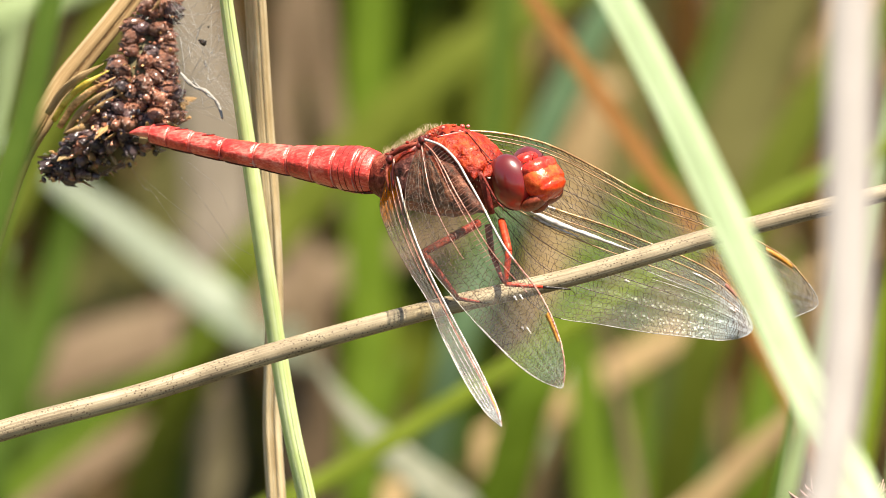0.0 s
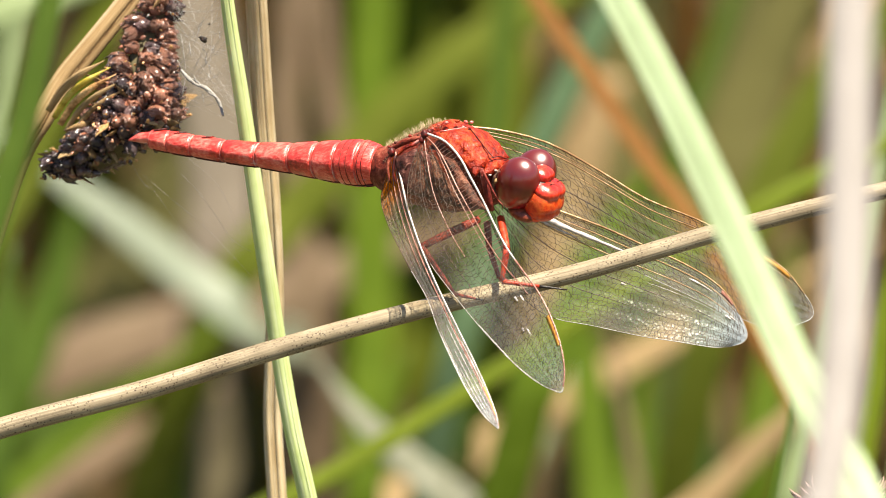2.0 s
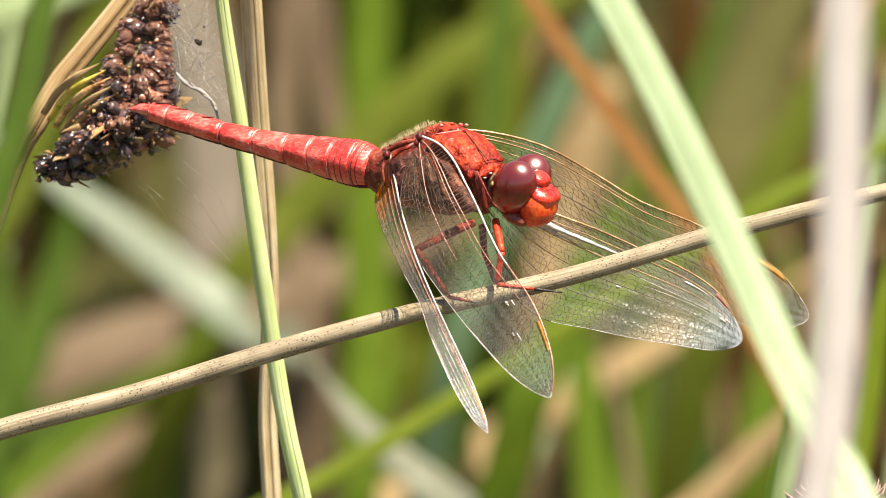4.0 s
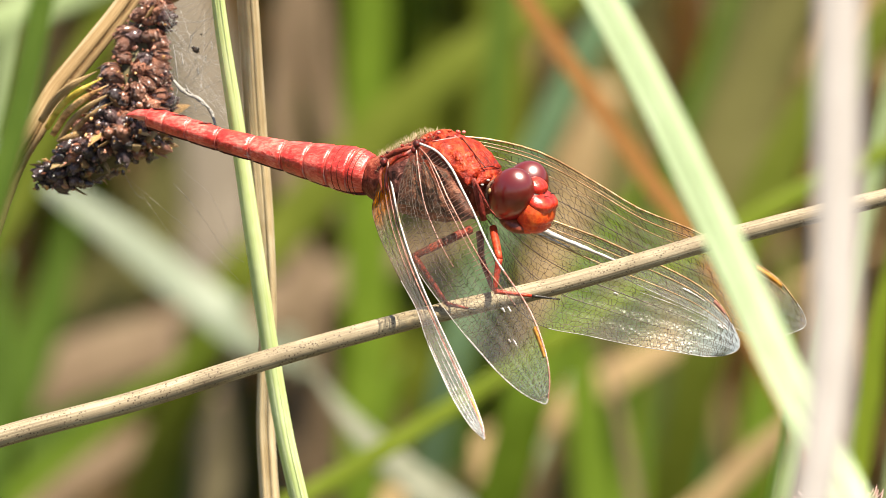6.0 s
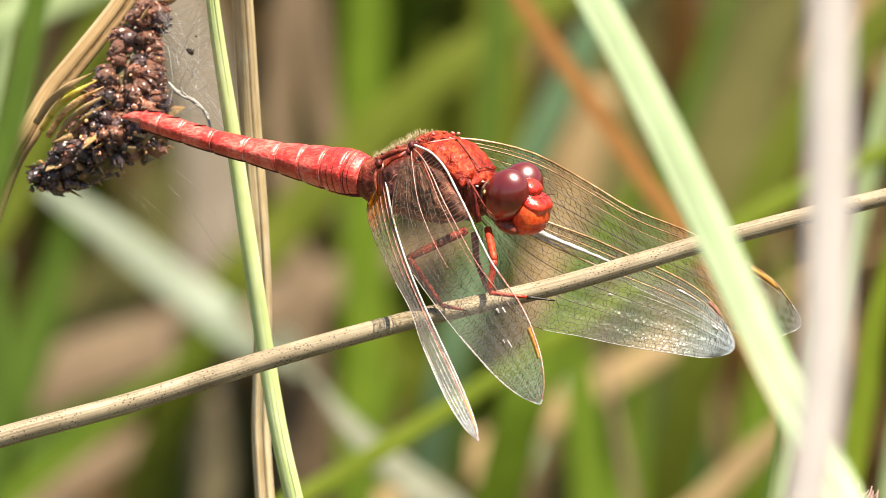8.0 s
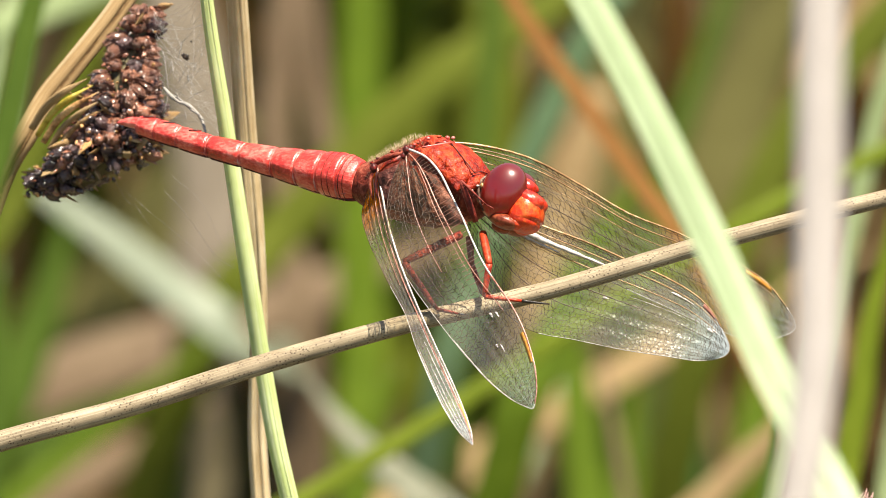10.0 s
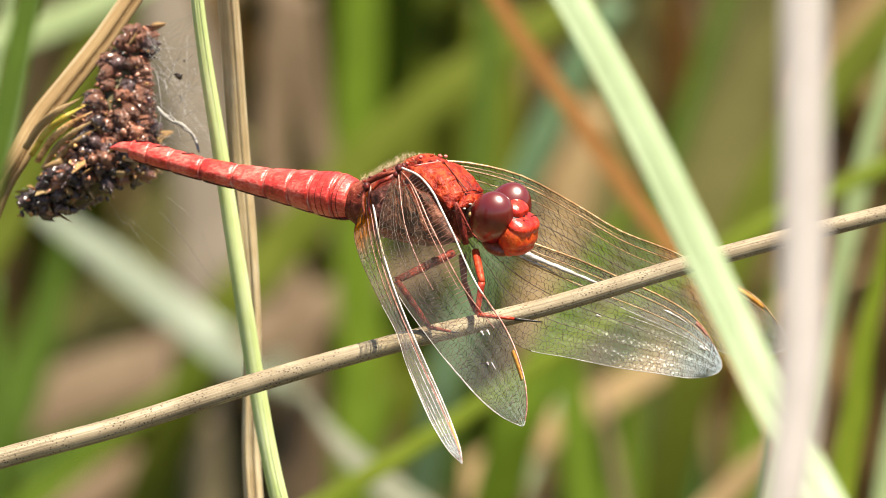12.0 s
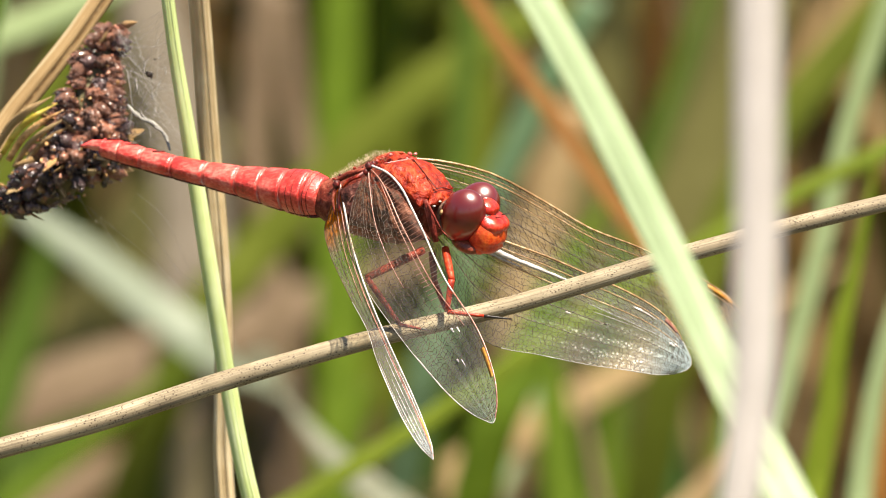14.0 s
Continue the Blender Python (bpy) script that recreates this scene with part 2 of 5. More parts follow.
SHIELD = body_material("rust red thorax", (0.060, 0.002, 0.001), (0.29, 0.016, 0.003), (0.50, 0.070, 0.014), 0.42, 520, 0.05, 1.0, 0.28, dist=0.0004)
BACK = body_material("red brown back", (0.04, 0.005, 0.003), (0.17, 0.024, 0.012), (0.36, 0.10, 0.062), 0.5, 620, 0.0, 1.0, 0.25)
FLANK = body_material("maroon flank", (0.014, 0.004, 0.003), (0.085, 0.024, 0.017), (0.27, 0.115, 0.088), 0.5, 620, 0.0, 1.0, 0.25)
FACE = body_material("red face", (0.42, 0.010, 0.002), (0.68, 0.042, 0.006), (0.80, 0.12, 0.018), 0.28, 600, 0.3, 0.5, 0.6, coat_rough=0.26)
BROW = body_material("shiny red brow", (0.32, 0.006, 0.002), (0.55, 0.022, 0.006), (0.70, 0.075, 0.030), 0.30, 700, 0.5, 0.5, 0.6, coat_rough=0.24)
MOUTH = body_material("brown red mouthparts", (0.11, 0.018, 0.008), (0.24, 0.048, 0.020), (0.38, 0.12, 0.055), 0.3, 700, 0.2)
OCCIPUT = body_material("dark back of the head", (0.02, 0.008, 0.006), (0.07, 0.03, 0.02), (0.28, 0.16, 0.11), 0.5, 900, 0.0)
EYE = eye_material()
LEG = body_material("dark red leg", (0.05, 0.006, 0.004), (0.17, 0.018, 0.011), (0.32, 0.06, 0.04), 0.5, 900, 0.0, 0.8, 0.25)
BRIGHT_LEG = body_material("red leg", (0.20, 0.012, 0.004), (0.42, 0.032, 0.010), (0.56, 0.09, 0.03), 0.45, 900, 0.0)
CLAW = body_material("black claw", (0.01, 0.008, 0.007), (0.02, 0.015, 0.012), (0.05, 0.03, 0.02), 0.4, 900, 0.0)
VEIN = body_material("brown wing vein", (0.020, 0.011, 0.007), (0.050, 0.028, 0.018), (0.12, 0.072, 0.05), 0.42, 900, 0.0, 0.2, 0.35)
RED_VEIN = body_material("reddish main vein", (0.17, 0.055, 0.04), (0.32, 0.135, 0.10), (0.48, 0.28, 0.22), 0.3, 900, 0.1)
# pale vein colour, also laid on the wings as painted sun glints
PALE_VEIN_GLINT = body_material("pale vein, pale spot and painted glint", (0.30, 0.255, 0.225), (0.50, 0.455, 0.425), (0.66, 0.625, 0.595), 0.22, 900, 0.3)
SPOT = body_material("amber wing spot", (0.34, 0.12, 0.015), (0.50, 0.22, 0.035), (0.60, 0.34, 0.08), 0.35, 900, 0.0)
GOLD_VEIN = body_material("golden brown vein", (0.17, 0.085, 0.03), (0.33, 0.19, 0.08), (0.52, 0.37, 0.21), 0.3, 500, 0.1)
HAIR = body_material("golden hair", (0.38, 0.27, 0.14), (0.54, 0.42, 0.25), (0.66, 0.55, 0.38), 0.4, 900, 0.0)
SEED = body_material("dark seed capsule", (0.016, 0.008, 0.010), (0.085, 0.048, 0.050), (0.28, 0.185, 0.175), 0.27, 420, 0.7, 0.9, 0.6, coat_rough=0.22, vary=0.7)
SEED_RED = body_material("russet seed capsule", (0.06, 0.018, 0.010), (0.31, 0.115, 0.066), (0.60, 0.34, 0.24), 0.27, 420, 0.7, 0.9, 0.6, coat_rough=0.22, vary=0.6)
HUSK = body_material("tan husk", (0.11, 0.052, 0.018), (0.34, 0.195, 0.075), (0.60, 0.42, 0.21), 0.5, 600, 0.0, 0.6, vary=0.5)
LIME_HUSK = body_material("yellow green husk", (0.30, 0.22, 0.02), (0.50, 0.38, 0.05), (0.64, 0.52, 0.14), 0.5, 700, 0.0)
PETAL = body_material("withered pink petal", (0.20, 0.09, 0.075), (0.42, 0.25, 0.21), (0.66, 0.50, 0.46), 0.4, 700, 0.0)
SILK = body_material("spider silk", (0.22, 0.21, 0.19), (0.34, 0.32, 0.29), (0.50, 0.48, 0.45), 0.5, 900, 0.0, 0.3, 0.2)
WING = wing_material("wing membrane", (0.90, 0.84, 0.70), 0.04, (0.18, 0.34), 0.15)
GREY_WING = wing_material("wing membrane with a greyish end", (0.90, 0.84, 0.70), 0.02, (0.30, 0.62), 0.19, 0.062)
# its tip is painted whiter and bluer for the reflected sky
SHEEN_TIP_WING = wing_material("wing membrane with sky sheen painted on the tip", (0.90, 0.86, 0.72), 0.04, (0.15, 0.30), 0.46, 0.035)
AMBER_WING = wing_material("wing membrane with amber root", (0.90, 0.26, 0.012), 0.62, (0.20, 0.31), 0.32, 0.07)


# ---- building blocks ----
class Shape:
    """Vertices, faces and a pair of surface coordinates for each vertex."""

    def __init__(self):
        self.v, self.f, self.uv = [], [], []

    def mesh(self, name, *materials, smooth=True):
        me = bpy.data.meshes.new(name)
        me.from_pydata([tuple(p) for p in self.v], [], self.f)
        layer = me.uv_layers.new(name="UVMap")
        idx = np.empty(len(me.loops), dtype=np.int32)
        me.loops.foreach_get("vertex_index", idx)
        layer.data.foreach_set("uv", np.array(self.uv, dtype=np.float32)[idx].ravel())
        me.polygons.foreach_set("use_smooth", [smooth] * len(me.polygons))
        for m in materials:
            me.materials.append(m)
        me.update()
        return me


def curve_through(points, steps):
    """Smooth line through the points, evenly divided between them."""
    p = [Vector(q) for q in points]
    p = [p[0] * 2 - p[1], *p, p[-1] * 2 - p[-2]]
    made = []
    for i in range(1, len(p) - 2):
        a, b, c, d = p[i - 1:i + 3]
        t1 = max(1e-9, (b - a).length) ** 0.5
        t2 = t1 + max(1e-9, (c - b).length) ** 0.5
        t3 = t2 + max(1e-9, (d - c).length) ** 0.5
        for k in range(steps):
            t = t1 + (t2 - t1) * k / steps
            ab, bc, cd = a.lerp(b, t / t1), b.lerp(c, (t - t1) / (t2 - t1)), c.lerp(d, (t - t2) / (t3 - t2))
            abc, bcd = ab.lerp(bc, t / t2), bc.lerp(cd, (t - t1) / (t3 - t1))
            made.append(abc.lerp(bcd, (t - t1) / (t2 - t1)))
    made.append(p[-2])
    return made


def values_along(values, count):
    return np.interp(np.linspace(0, len(values) - 1, count), range(len(values)), values)


def loft(shape, line, wide, deep, sides=10, face=(0, -1, 0), twist=0.0, ribs=0.0, caps=True, power=1.0):
    """A tube along line: half-width wide across, half-depth deep towards face; ribs makes ridges along it."""
    n, start = len(line), len(shape.v)
    wide, deep = values_along(wide, n), values_along(deep, n)
    run = 0.0
    for i, c in enumerate(line):
        along = (line[min(i + 1, n - 1)] - line[max(i - 1, 0)]).normalized()
        f = Vector(face)
        f = (f - along * f.dot(along)).normalized()
        side = along.cross(f)
        if twist:
            q = Matrix.Rotation(twist * i / (n - 1), 3, along)
            f, side = q @ f, q @ side
        run += (c - line[i - 1]).length if i else 0
        for k in range(sides + 1):
            a = 2 * math.pi * k / sides
            rib = 1 + (ribs if k % 2 else -ribs)
            ca, sa = math.cos(a), math.sin(a)
            ca, sa = math.copysign(abs(ca) ** power, ca), math.copysign(abs(sa) ** power, sa)
            shape.v.append(c + side * (ca * wide[i] * rib) + f * (sa * deep[i] * rib))
            shape.uv.append((k / sides, run * 20))
    for i in range(n - 1):
        for k in range(sides):
            a = start + i * (sides + 1) + k
            shape.f.append((a, a + 1, a + sides + 2, a + sides + 1))
    if caps:
        for i, flip in ((0, True), (n - 1, False)):
            ring = [start + i * (sides + 1) + k for k in range(sides)]
            shape.f.append(tuple(reversed(ring)) if flip else tuple(ring))
    return shape


def ball(shape, centre, radii, turn=Matrix.Identity(3), across=16, up=10, squeeze=None):
    """An egg form; squeeze(unit direction) gives a factor on its radius."""
    start = len(shape.v)
    for i in range(up + 1):
        th = math.pi * i / up
        for k in range(across + 1):
            ph = 2 * math.pi * k / across
            d = Vector((math.sin(th) * math.cos(ph), math.sin(th) * math.sin(ph), math.cos(th)))
            r = squeeze(d) if squeeze else 1.0
            shape.v.append(Vector(centre) + turn @ Vector((d.x * radii[0] * r, d.y * radii[1] * r, d.z * radii[2] * r)))
            shape.uv.append((k / across, i / up))
    for i in range(up):
        for k in range(across):
            a = start + i * (across + 1) + k
            shape.f.append((a, a + across + 1, a + across + 2, a + 1))
    return shape


def part(name, shape, material, parent=None, label="", smooth=True):
    ob = new(name, shape.mesh(name, material, smooth=smooth))
    ob.parent = parent
    if label:
        tagged(ob, label)
    return ob


def thing(name, label, category, group="", kind="", place=None):
    ob = new(name)
    ob.empty_display_size = 0.01
    if place is not None:
        ob.matrix_basis = place
    return tagged(ob, label, category, group, kind)


def rooted(points, aside=0.0, depth=0.0, bend=0.5):
    """World places of a stem whose upper course is given in the perch frame, led down to the ground from its last point."""
    p = [at(*q) for q in points]
    low, way = p[-1], (p[-1] - p[-2]).normalized()
    foot = Vector((low.x + aside * MM, low.y + depth * MM, -0.004))
    mid = low.lerp(foot, 0.35) + Vector((way.x, way.y, 0)) * low.z * 0.35 * bend
    far = low.lerp(foot, 0.72) + Vector((way.x, way.y, 0)) * low.z * 0.2 * bend
    return [*p, mid, far, foot]


def blade(name, label, category, points, widths, material, thick=0.25, aside=0.0, depth=0.0, face=None, twist=0.0, group="", ribs=0.0,
          sides=10, steps=6, tip=0.0, to_ground=True, bend=0.5, moving=False):
    """One grass blade or stem as a thing of its own, rooted in the ground. Widths in millimetres from the top down; thick is depth to width."""
    course = rooted(points, aside, depth, bend) if to_ground else [at(*q) for q in points]
    line = curve_through(course, steps)
    half = np.array(values_along(list(widths), len(line))) * MM / 2
    if tip:
        half[:3] *= (0.15, 0.5, 0.8)
    foot = line[-1].copy()
    shape = Shape()
    toward = face or tuple(TILT.to_3x3() @ Vector((0.15, -1, 0.35)))
    loft(shape, [q - foot for q in line] if moving else line, half, half * thick, sides, toward, twist, ribs)
    ob = new(name, shape.mesh(name, material))
    if moving:
        ob.location = foot
        rib = Shape()
        way = Vector(toward).normalized() * half.max() * thick
        loft(rib, [q - foot + way * 0.9 for q in line], half * 0.16, half * 0.10, 8, toward)
        part("midrib", rib, material, ob)
    return tagged(ob, label, category, group)


# ---- ground ----
def build_ground():
    shape = Shape()
    n = 60
    grid = [-400 * (1 - i / (n / 2)) ** 3 if i < n / 2 else 400 * (i / (n / 2) - 1) ** 3 for i in range(n + 1)]
    for j, y in enumerate(grid):
        for i, x in enumerate(grid):
            near = max(0.0, 1 - math.hypot(x, y) / 6)
            shape.v.append((x, y + 0.5, near * 0.02 * (noise.noise(Vector((x * 3, y * 3, 0))) - 0.3)))
            shape.uv.append((x, y))
    for j in range(n):
        for i in range(n):
            a = j * (n + 1) + i
            shape.f.append((a, a + 1, a + n + 2, a + n + 1))
    ob = new("ground", shape.mesh("ground", SOIL))
    tagged(ob, "brown meadow soil covered with dry grass litter", "ground", kind="structure")


build_ground()


# ---- in focus: perch and stems beside it ----
def build_perch():
    pts = [(48.29, -5, 7.75), (33.93, -5, 4.59), (21.46, -5, 1.47), (9.35, -5, -1.99), (-1.47, -5, -4.50), (-12.29, -5, -7.44), (-23.11, -5, -10.78), (-33.93, -5, -13.67), (-45.18, -5, -17.70), (-60.84, -3, -32.02)]
    blade("rush", "dry tan rush stem with dark speckles, leaning across", "stem", pts, [1.25, 1.34, 1.43, 1.43, 1.47, 1.56, 1.60, 1.64, 1.69, 1.73, 1.82, 1.82, 1.82],
          TAN_STEM, 0.95, -60, 0, ribs=0.015, sides=18, steps=8)


def stem_ridge(stem, pts, aside, nearer, wide, material, name, swell=1.0):
    """A raised strand along a stem, beside its middle line (mm); swell is its growth downwards."""
    line = curve_through([at(x + aside * (1 + (swell - 1) * i / 7), y - nearer * (1 + (swell - 1) * i / 7), z) for i, (x, y, z) in enumerate(pts)], 8)
    part(name, loft(Shape(), line, [wide * MM / 2], [wide * MM * 0.3], 8), material, stem)


def build_green_stem():
    pts = [(-18.00, 9, 30.18), (-16.89, 12, 19.30), (-15.60, 14, 10.56), (-14.09, 16, 0.04), (-12.92, 18, -7.87), (-11.87, 19, -14.03), (-10.69, 20, -19.40), (-9.60, 22, -25.51)]
    stem = blade("rush", "fresh pale green rush stem with fine ridges", "stem", pts, [0.96, 1.05, 1.23, 1.36, 1.36, 1.40, 1.45, 1.49, 1.49, 1.49, 1.49],
          PALE_GREEN, 0.9, 15, 0, ribs=0.025, sides=18, steps=8)
    stem_ridge(stem, pts, -0.20, 0.42, 0.15, PALE_GREEN, "ridge", 1.5)
    stem_ridge(stem, pts, 0.17, 0.43, 0.13, PALE_GREEN, "ridge", 1.5)


def build_straw_stem():
    pts = [(-15.43, 14, 30.28), (-14.73, 19, 19.39), (-14.27, 22, 11.50), (-13.67, 24, 3.57), (-13.34, 26, -3.49), (-13.44, 27, -8.80), (-13.53, 28, -13.22), (-13.19, 29, -19.52), (-12.93, 30, -24.76)]
    stem = blade("rush", "withered straw-coloured stem split by a groove", "stem", pts, [1.58, 1.58, 1.58, 1.50, 1.32, 1.32, 1.37, 1.46, 1.46, 1.50, 1.50, 1.50],
          STRAW, 0.7, 20, 0, ribs=0.12, sides=14, steps=8)
    stem_ridge(stem, pts, -0.36, 0.44, 0.34, STRAW, "strand")
    stem_ridge(stem, pts, 0.30, 0.46, 0.30, STRAW, "strand")
    # shade of the groove, put on as a thin darker strand
    stem_ridge(stem, pts, 0.02, 0.50, 0.09, BRACT, "groove")


build_perch()
build_green_stem()
build_straw_stem()


def capsule_mesh(name, material, long):
    shape = Shape()
    ball(shape, (0, 0, 0), (0.46, 0.46, long), across=12, up=8,
         squeeze=lambda d: (1 + 0.09 * math.cos(3 * math.atan2(d.y, d.x)) * (1 - d.z * d.z)) * (1 - 0.10 * max(0, d.z)))
    # three withered scales hugging it
    for q in range(3):
        w = Vector((math.cos(q * 2.1 + 0.4), math.sin(q * 2.1 + 0.4), 0))
        loft(shape, [w * 0.20 - Vector((0, 0, long * 0.95)), w * 0.50 - Vector((0, 0, long * 0.3)), w * 0.50 + Vector((0, 0, long * 0.45)), w * 0.52 + Vector((0, 0, long * 0.92))], [0.18, 0.26, 0.17, 0.02], [0.05, 0.06, 0.05, 0.01], 5, tuple(w))
    # short beak on the top, split by its valves
    loft(shape, [Vector((0, 0, long * 0.80)), Vector((0.02, 0.01, long * 1.02)), Vector((0.05, 0.02, long * 1.10))], [0.16, 0.09, 0.02], [0.15, 0.08, 0.02], 6)
    return shape.mesh(name, material)


def husk_mesh(name, material, long):
    shape = Shape()
    line = [Vector((0.05 * math.sin(i), 0.10 * i * i / 9, long * i / 4)) for i in range(5)]
    loft(shape, line, [0.30, 0.42, 0.36, 0.20, 0.03], [0.10, 0.12, 0.10, 0.06, 0.02], 6)
    return shape.mesh(name, material)


def build_seedhead():
    """Rush with its side cluster of seed capsules; stem, capsules and husks are its parts."""
    plant = thing("rush_with_seedhead", "dry rush stem with a dense dark brown seed cluster", "rush")
    pts = [(-21.35, 24, 24.31), (-24.79, 24, 19.45), (-27.53, 24, 16.01), (-29.73, 24, 13.28), (-31.67, 24, 10.01), (-32.93, 25, 7.90), (-34.19, 26, 4.90), (-35.98, 27, -0.40)]
    line = curve_through(rooted(pts, -15, 0), 8)
    half = values_along([1.68, 1.76, 1.85, 1.94, 2.03, 1.59, 1.50, 1.50, 1.50, 1.50, 1.50], len(line)) * MM / 2
    part("stem", loft(Shape(), line, half, half * 0.6, 12, tuple(TILT.to_3x3() @ Vector((0, -1, 0))), 0, 0.06), BRACT, plant, "tan rush stem with a groove")
    # split sheath along the stem: highlight as a pale outer strand, groove shade as a dark strip, a brown inner strand
    for off, near, wide, mat, name, label in ((-0.62, 0.25, 0.46, STRAW, "strand", "pale strand painted as the sheath's outer highlight"), (0.0, 0.50, 0.62, BRACT, "strand", ""), (0.34, 0.62, 0.08, HUSK, "groove", "dark brown strip painted as the shade of a groove"), (0.66, 0.36, 0.60, BRACT, "strand", "")):
        run = curve_through([at(x + off * 0.82, y - near, z - off * 0.55) for x, y, z in pts], 8)
        part(name, loft(Shape(), run, [wide * 0.35 * MM, wide * 0.5 * MM, wide * 0.42 * MM, wide * 0.55 * MM], [wide * 0.3 * MM], 8), mat, plant, label)
    for bend, mat, name, wide in ((0, LIME_HUSK, "bract", 11), (1, HUSK, "bract", 12), (2, BRACT, "bract", 10), (-1, BRACT, "bract", 14), (3, HUSK, "bract", 9)):
        off = bend * 15
        bl = [at(*q) for q in ((-30.47, 21, 10.26), (-29.30, 20, 12.01), (-27.88, 19, 13.15), (-26.03, 19, 14.20))]
        bl = [q + TILT.to_3x3() @ Vector((off * 0.03 * MM, 0, -off * 0.035 * MM)) for q in bl]
        part(name, loft(Shape(), curve_through(bl, 5), [wide * 0.02 * MM, wide * 0.025 * MM, wide * 0.022 * MM, 0.004 * MM], [0.1 * MM, 0.12 * MM, 0.1 * MM, 0.02 * MM], 8), mat, plant)
    meshes = [capsule_mesh("capsule", m, l) for m, l in ((SEED, 0.68), (SEED, 0.8), (SEED_RED, 0.7), (SEED_RED, 0.62))]
    husks = [husk_mesh("husk", HUSK, 1.3), husk_mesh("husk", HUSK, 1.7), husk_mesh("husk", BRACT, 1.1)]
    rng = random.Random(11)
    # spine of the cluster: places, half-breadth
    spine = curve_through([(-21.85, 22, 19.70), (-22.38, 22, 18.60), (-23.26, 22, 16.34), (-23.69, 21, 13.91), (-23.77, 21, 11.84), (-24.57, 21, 9.64), (-26.61, 22, 8.06), (-28.92, 23, 6.48), (-30.24, 23, 6.22)], 6)
    breadth = values_along([0.9, 1.3, 1.8, 2.4, 3.0, 3.7, 3.4, 2.2, 1.2], len(spine))
    # added core, coloured dark for the shade between the capsules
    heart = Shape()
    loft(heart, [TILT @ (q * MM) for q in spine], breadth * 0.5 * MM, breadth * 0.35 * MM, 10)
    part("core", heart, UMBER, plant, "dark core added as shade between the capsules")
    made = 0
    while made < 296:
        i = rng.choices(range(len(spine)), weights=list(breadth ** 1.5))[0]
        a, r = rng.uniform(0.85, 2.3) * math.pi, math.sqrt(rng.uniform(0.3, 1.0))
        way = Vector((math.cos(a), 0.6 * math.sin(a), rng.uniform(-0.45, 0.45)))
        place = spine[i] + Vector((math.cos(a) * breadth[i] * r, math.sin(a) * breadth[i] * r * 0.7, rng.uniform(-0.6, 0.6)))
        if i > len(spine) - 16 and rng.random() < 0.25:
            way.z -= 0.7
        husk = rng.random() < (0.42 if math.cos(a) > 0.2 and i > len(spine) * 0.6 else 0.2 if 0.5 < i / len(spine) < 0.8 else 0.06)
        low = i > len(spine) * 0.62
        data = rng.choice(husks) if husk else meshes[rng.choice((0, 0, 1, 2) if low else (0, 2, 2, 3, 3))]
        ob = new("husk" if husk else "capsule", data)
        ob.parent = plant
        size = (rng.uniform(0.9, 1.3) if low else rng.uniform(0.95, 1.45)) * MM * (0.85 if husk else 1.0)
        q = way.to_track_quat("Z", "Y").to_matrix().to_4x4() @ Matrix.Rotation(rng.uniform(0, 6.28), 4, "Z")
        ob.matrix_basis = TILT @ Matrix.Translation(place * MM) @ q @ Matrix.Diagonal((size, size, size, 1))
        made += 1
    # small unripe capsules packed between the others
    for mat, count, cut in ((SEED, 170, 0.5), (SEED_RED, 60, 0.2)):
        fill = Shape()
        for _ in range(count):
            i = rng.choices(range(int(len(spine) * cut), len(spine)), weights=list(breadth[int(len(spine) * cut):] ** 1.5))[0]
            a, r = rng.uniform(0.85, 2.3) * math.pi, rng.uniform(0.62, 1.02)
            c = spine[i] + Vector((math.cos(a) * breadth[i] * r, math.sin(a) * breadth[i] * r * 0.72, rng.uniform(-0.7, 0.7)))
            size = rng.uniform(0.20, 0.42)
            turn = TILT.to_3x3() @ Euler((rng.uniform(-1, 1), rng.uniform(-1.2, 1.2), rng.uniform(0, 6))).to_matrix()
            ball(fill, TILT @ (c * MM), (size * 0.8 * MM, size * 0.8 * MM, size * 1.3 * MM), turn, 7, 5, squeeze=lambda d: 1 - 0.25 * max(0, d.z))
        tagged(part("filling", fill, mat, plant, "small unripe capsules between the others"), kind="stuff")
    # chaff; the silk bits are added for the whitish web haze over the seeds
    for name, mat, count, long in (("chaff", HUSK, 110, 0.45), ("chaff", SEED_RED, 150, 0.45), ("chaff", SILK, 90, 0.35)):
        bits = Shape()
        for _ in range(count):
            i = rng.choices(range(len(spine)), weights=list(breadth ** 1.5))[0]
            a = rng.uniform(0.8, 2.35) * math.pi
            r = rng.uniform(0.75, 1.22)
            way = Vector((math.cos(a), 0.7 * math.sin(a), rng.uniform(-0.9, 0.7))).normalized()
            foot = spine[i] + Vector((math.cos(a) * breadth[i] * r, math.sin(a) * breadth[i] * r * 0.75, rng.uniform(-0.8, 0.8)))
            l = long * rng.uniform(0.4, 1.1)
            tip = foot + way * l + Vector((0, 0, rng.uniform(-0.2, 0.2)))
            w = rng.uniform(0.06, 0.17) * (0.4 if mat is SILK else 1.0)
            loft(bits, [TILT @ (p * MM) for p in (foot, foot.lerp(tip, 0.5) + Vector((0.05, 0, 0.04)), tip)], [w * 0.7 * MM, w * MM, 0.02 * MM], [w * 0.4 * MM, w * 0.5 * MM, 0.01 * MM], 5)
        tagged(part(name, bits, mat, plant, "loose scales, broken husks and wisps of web"), kind="stuff")


build_seedhead()


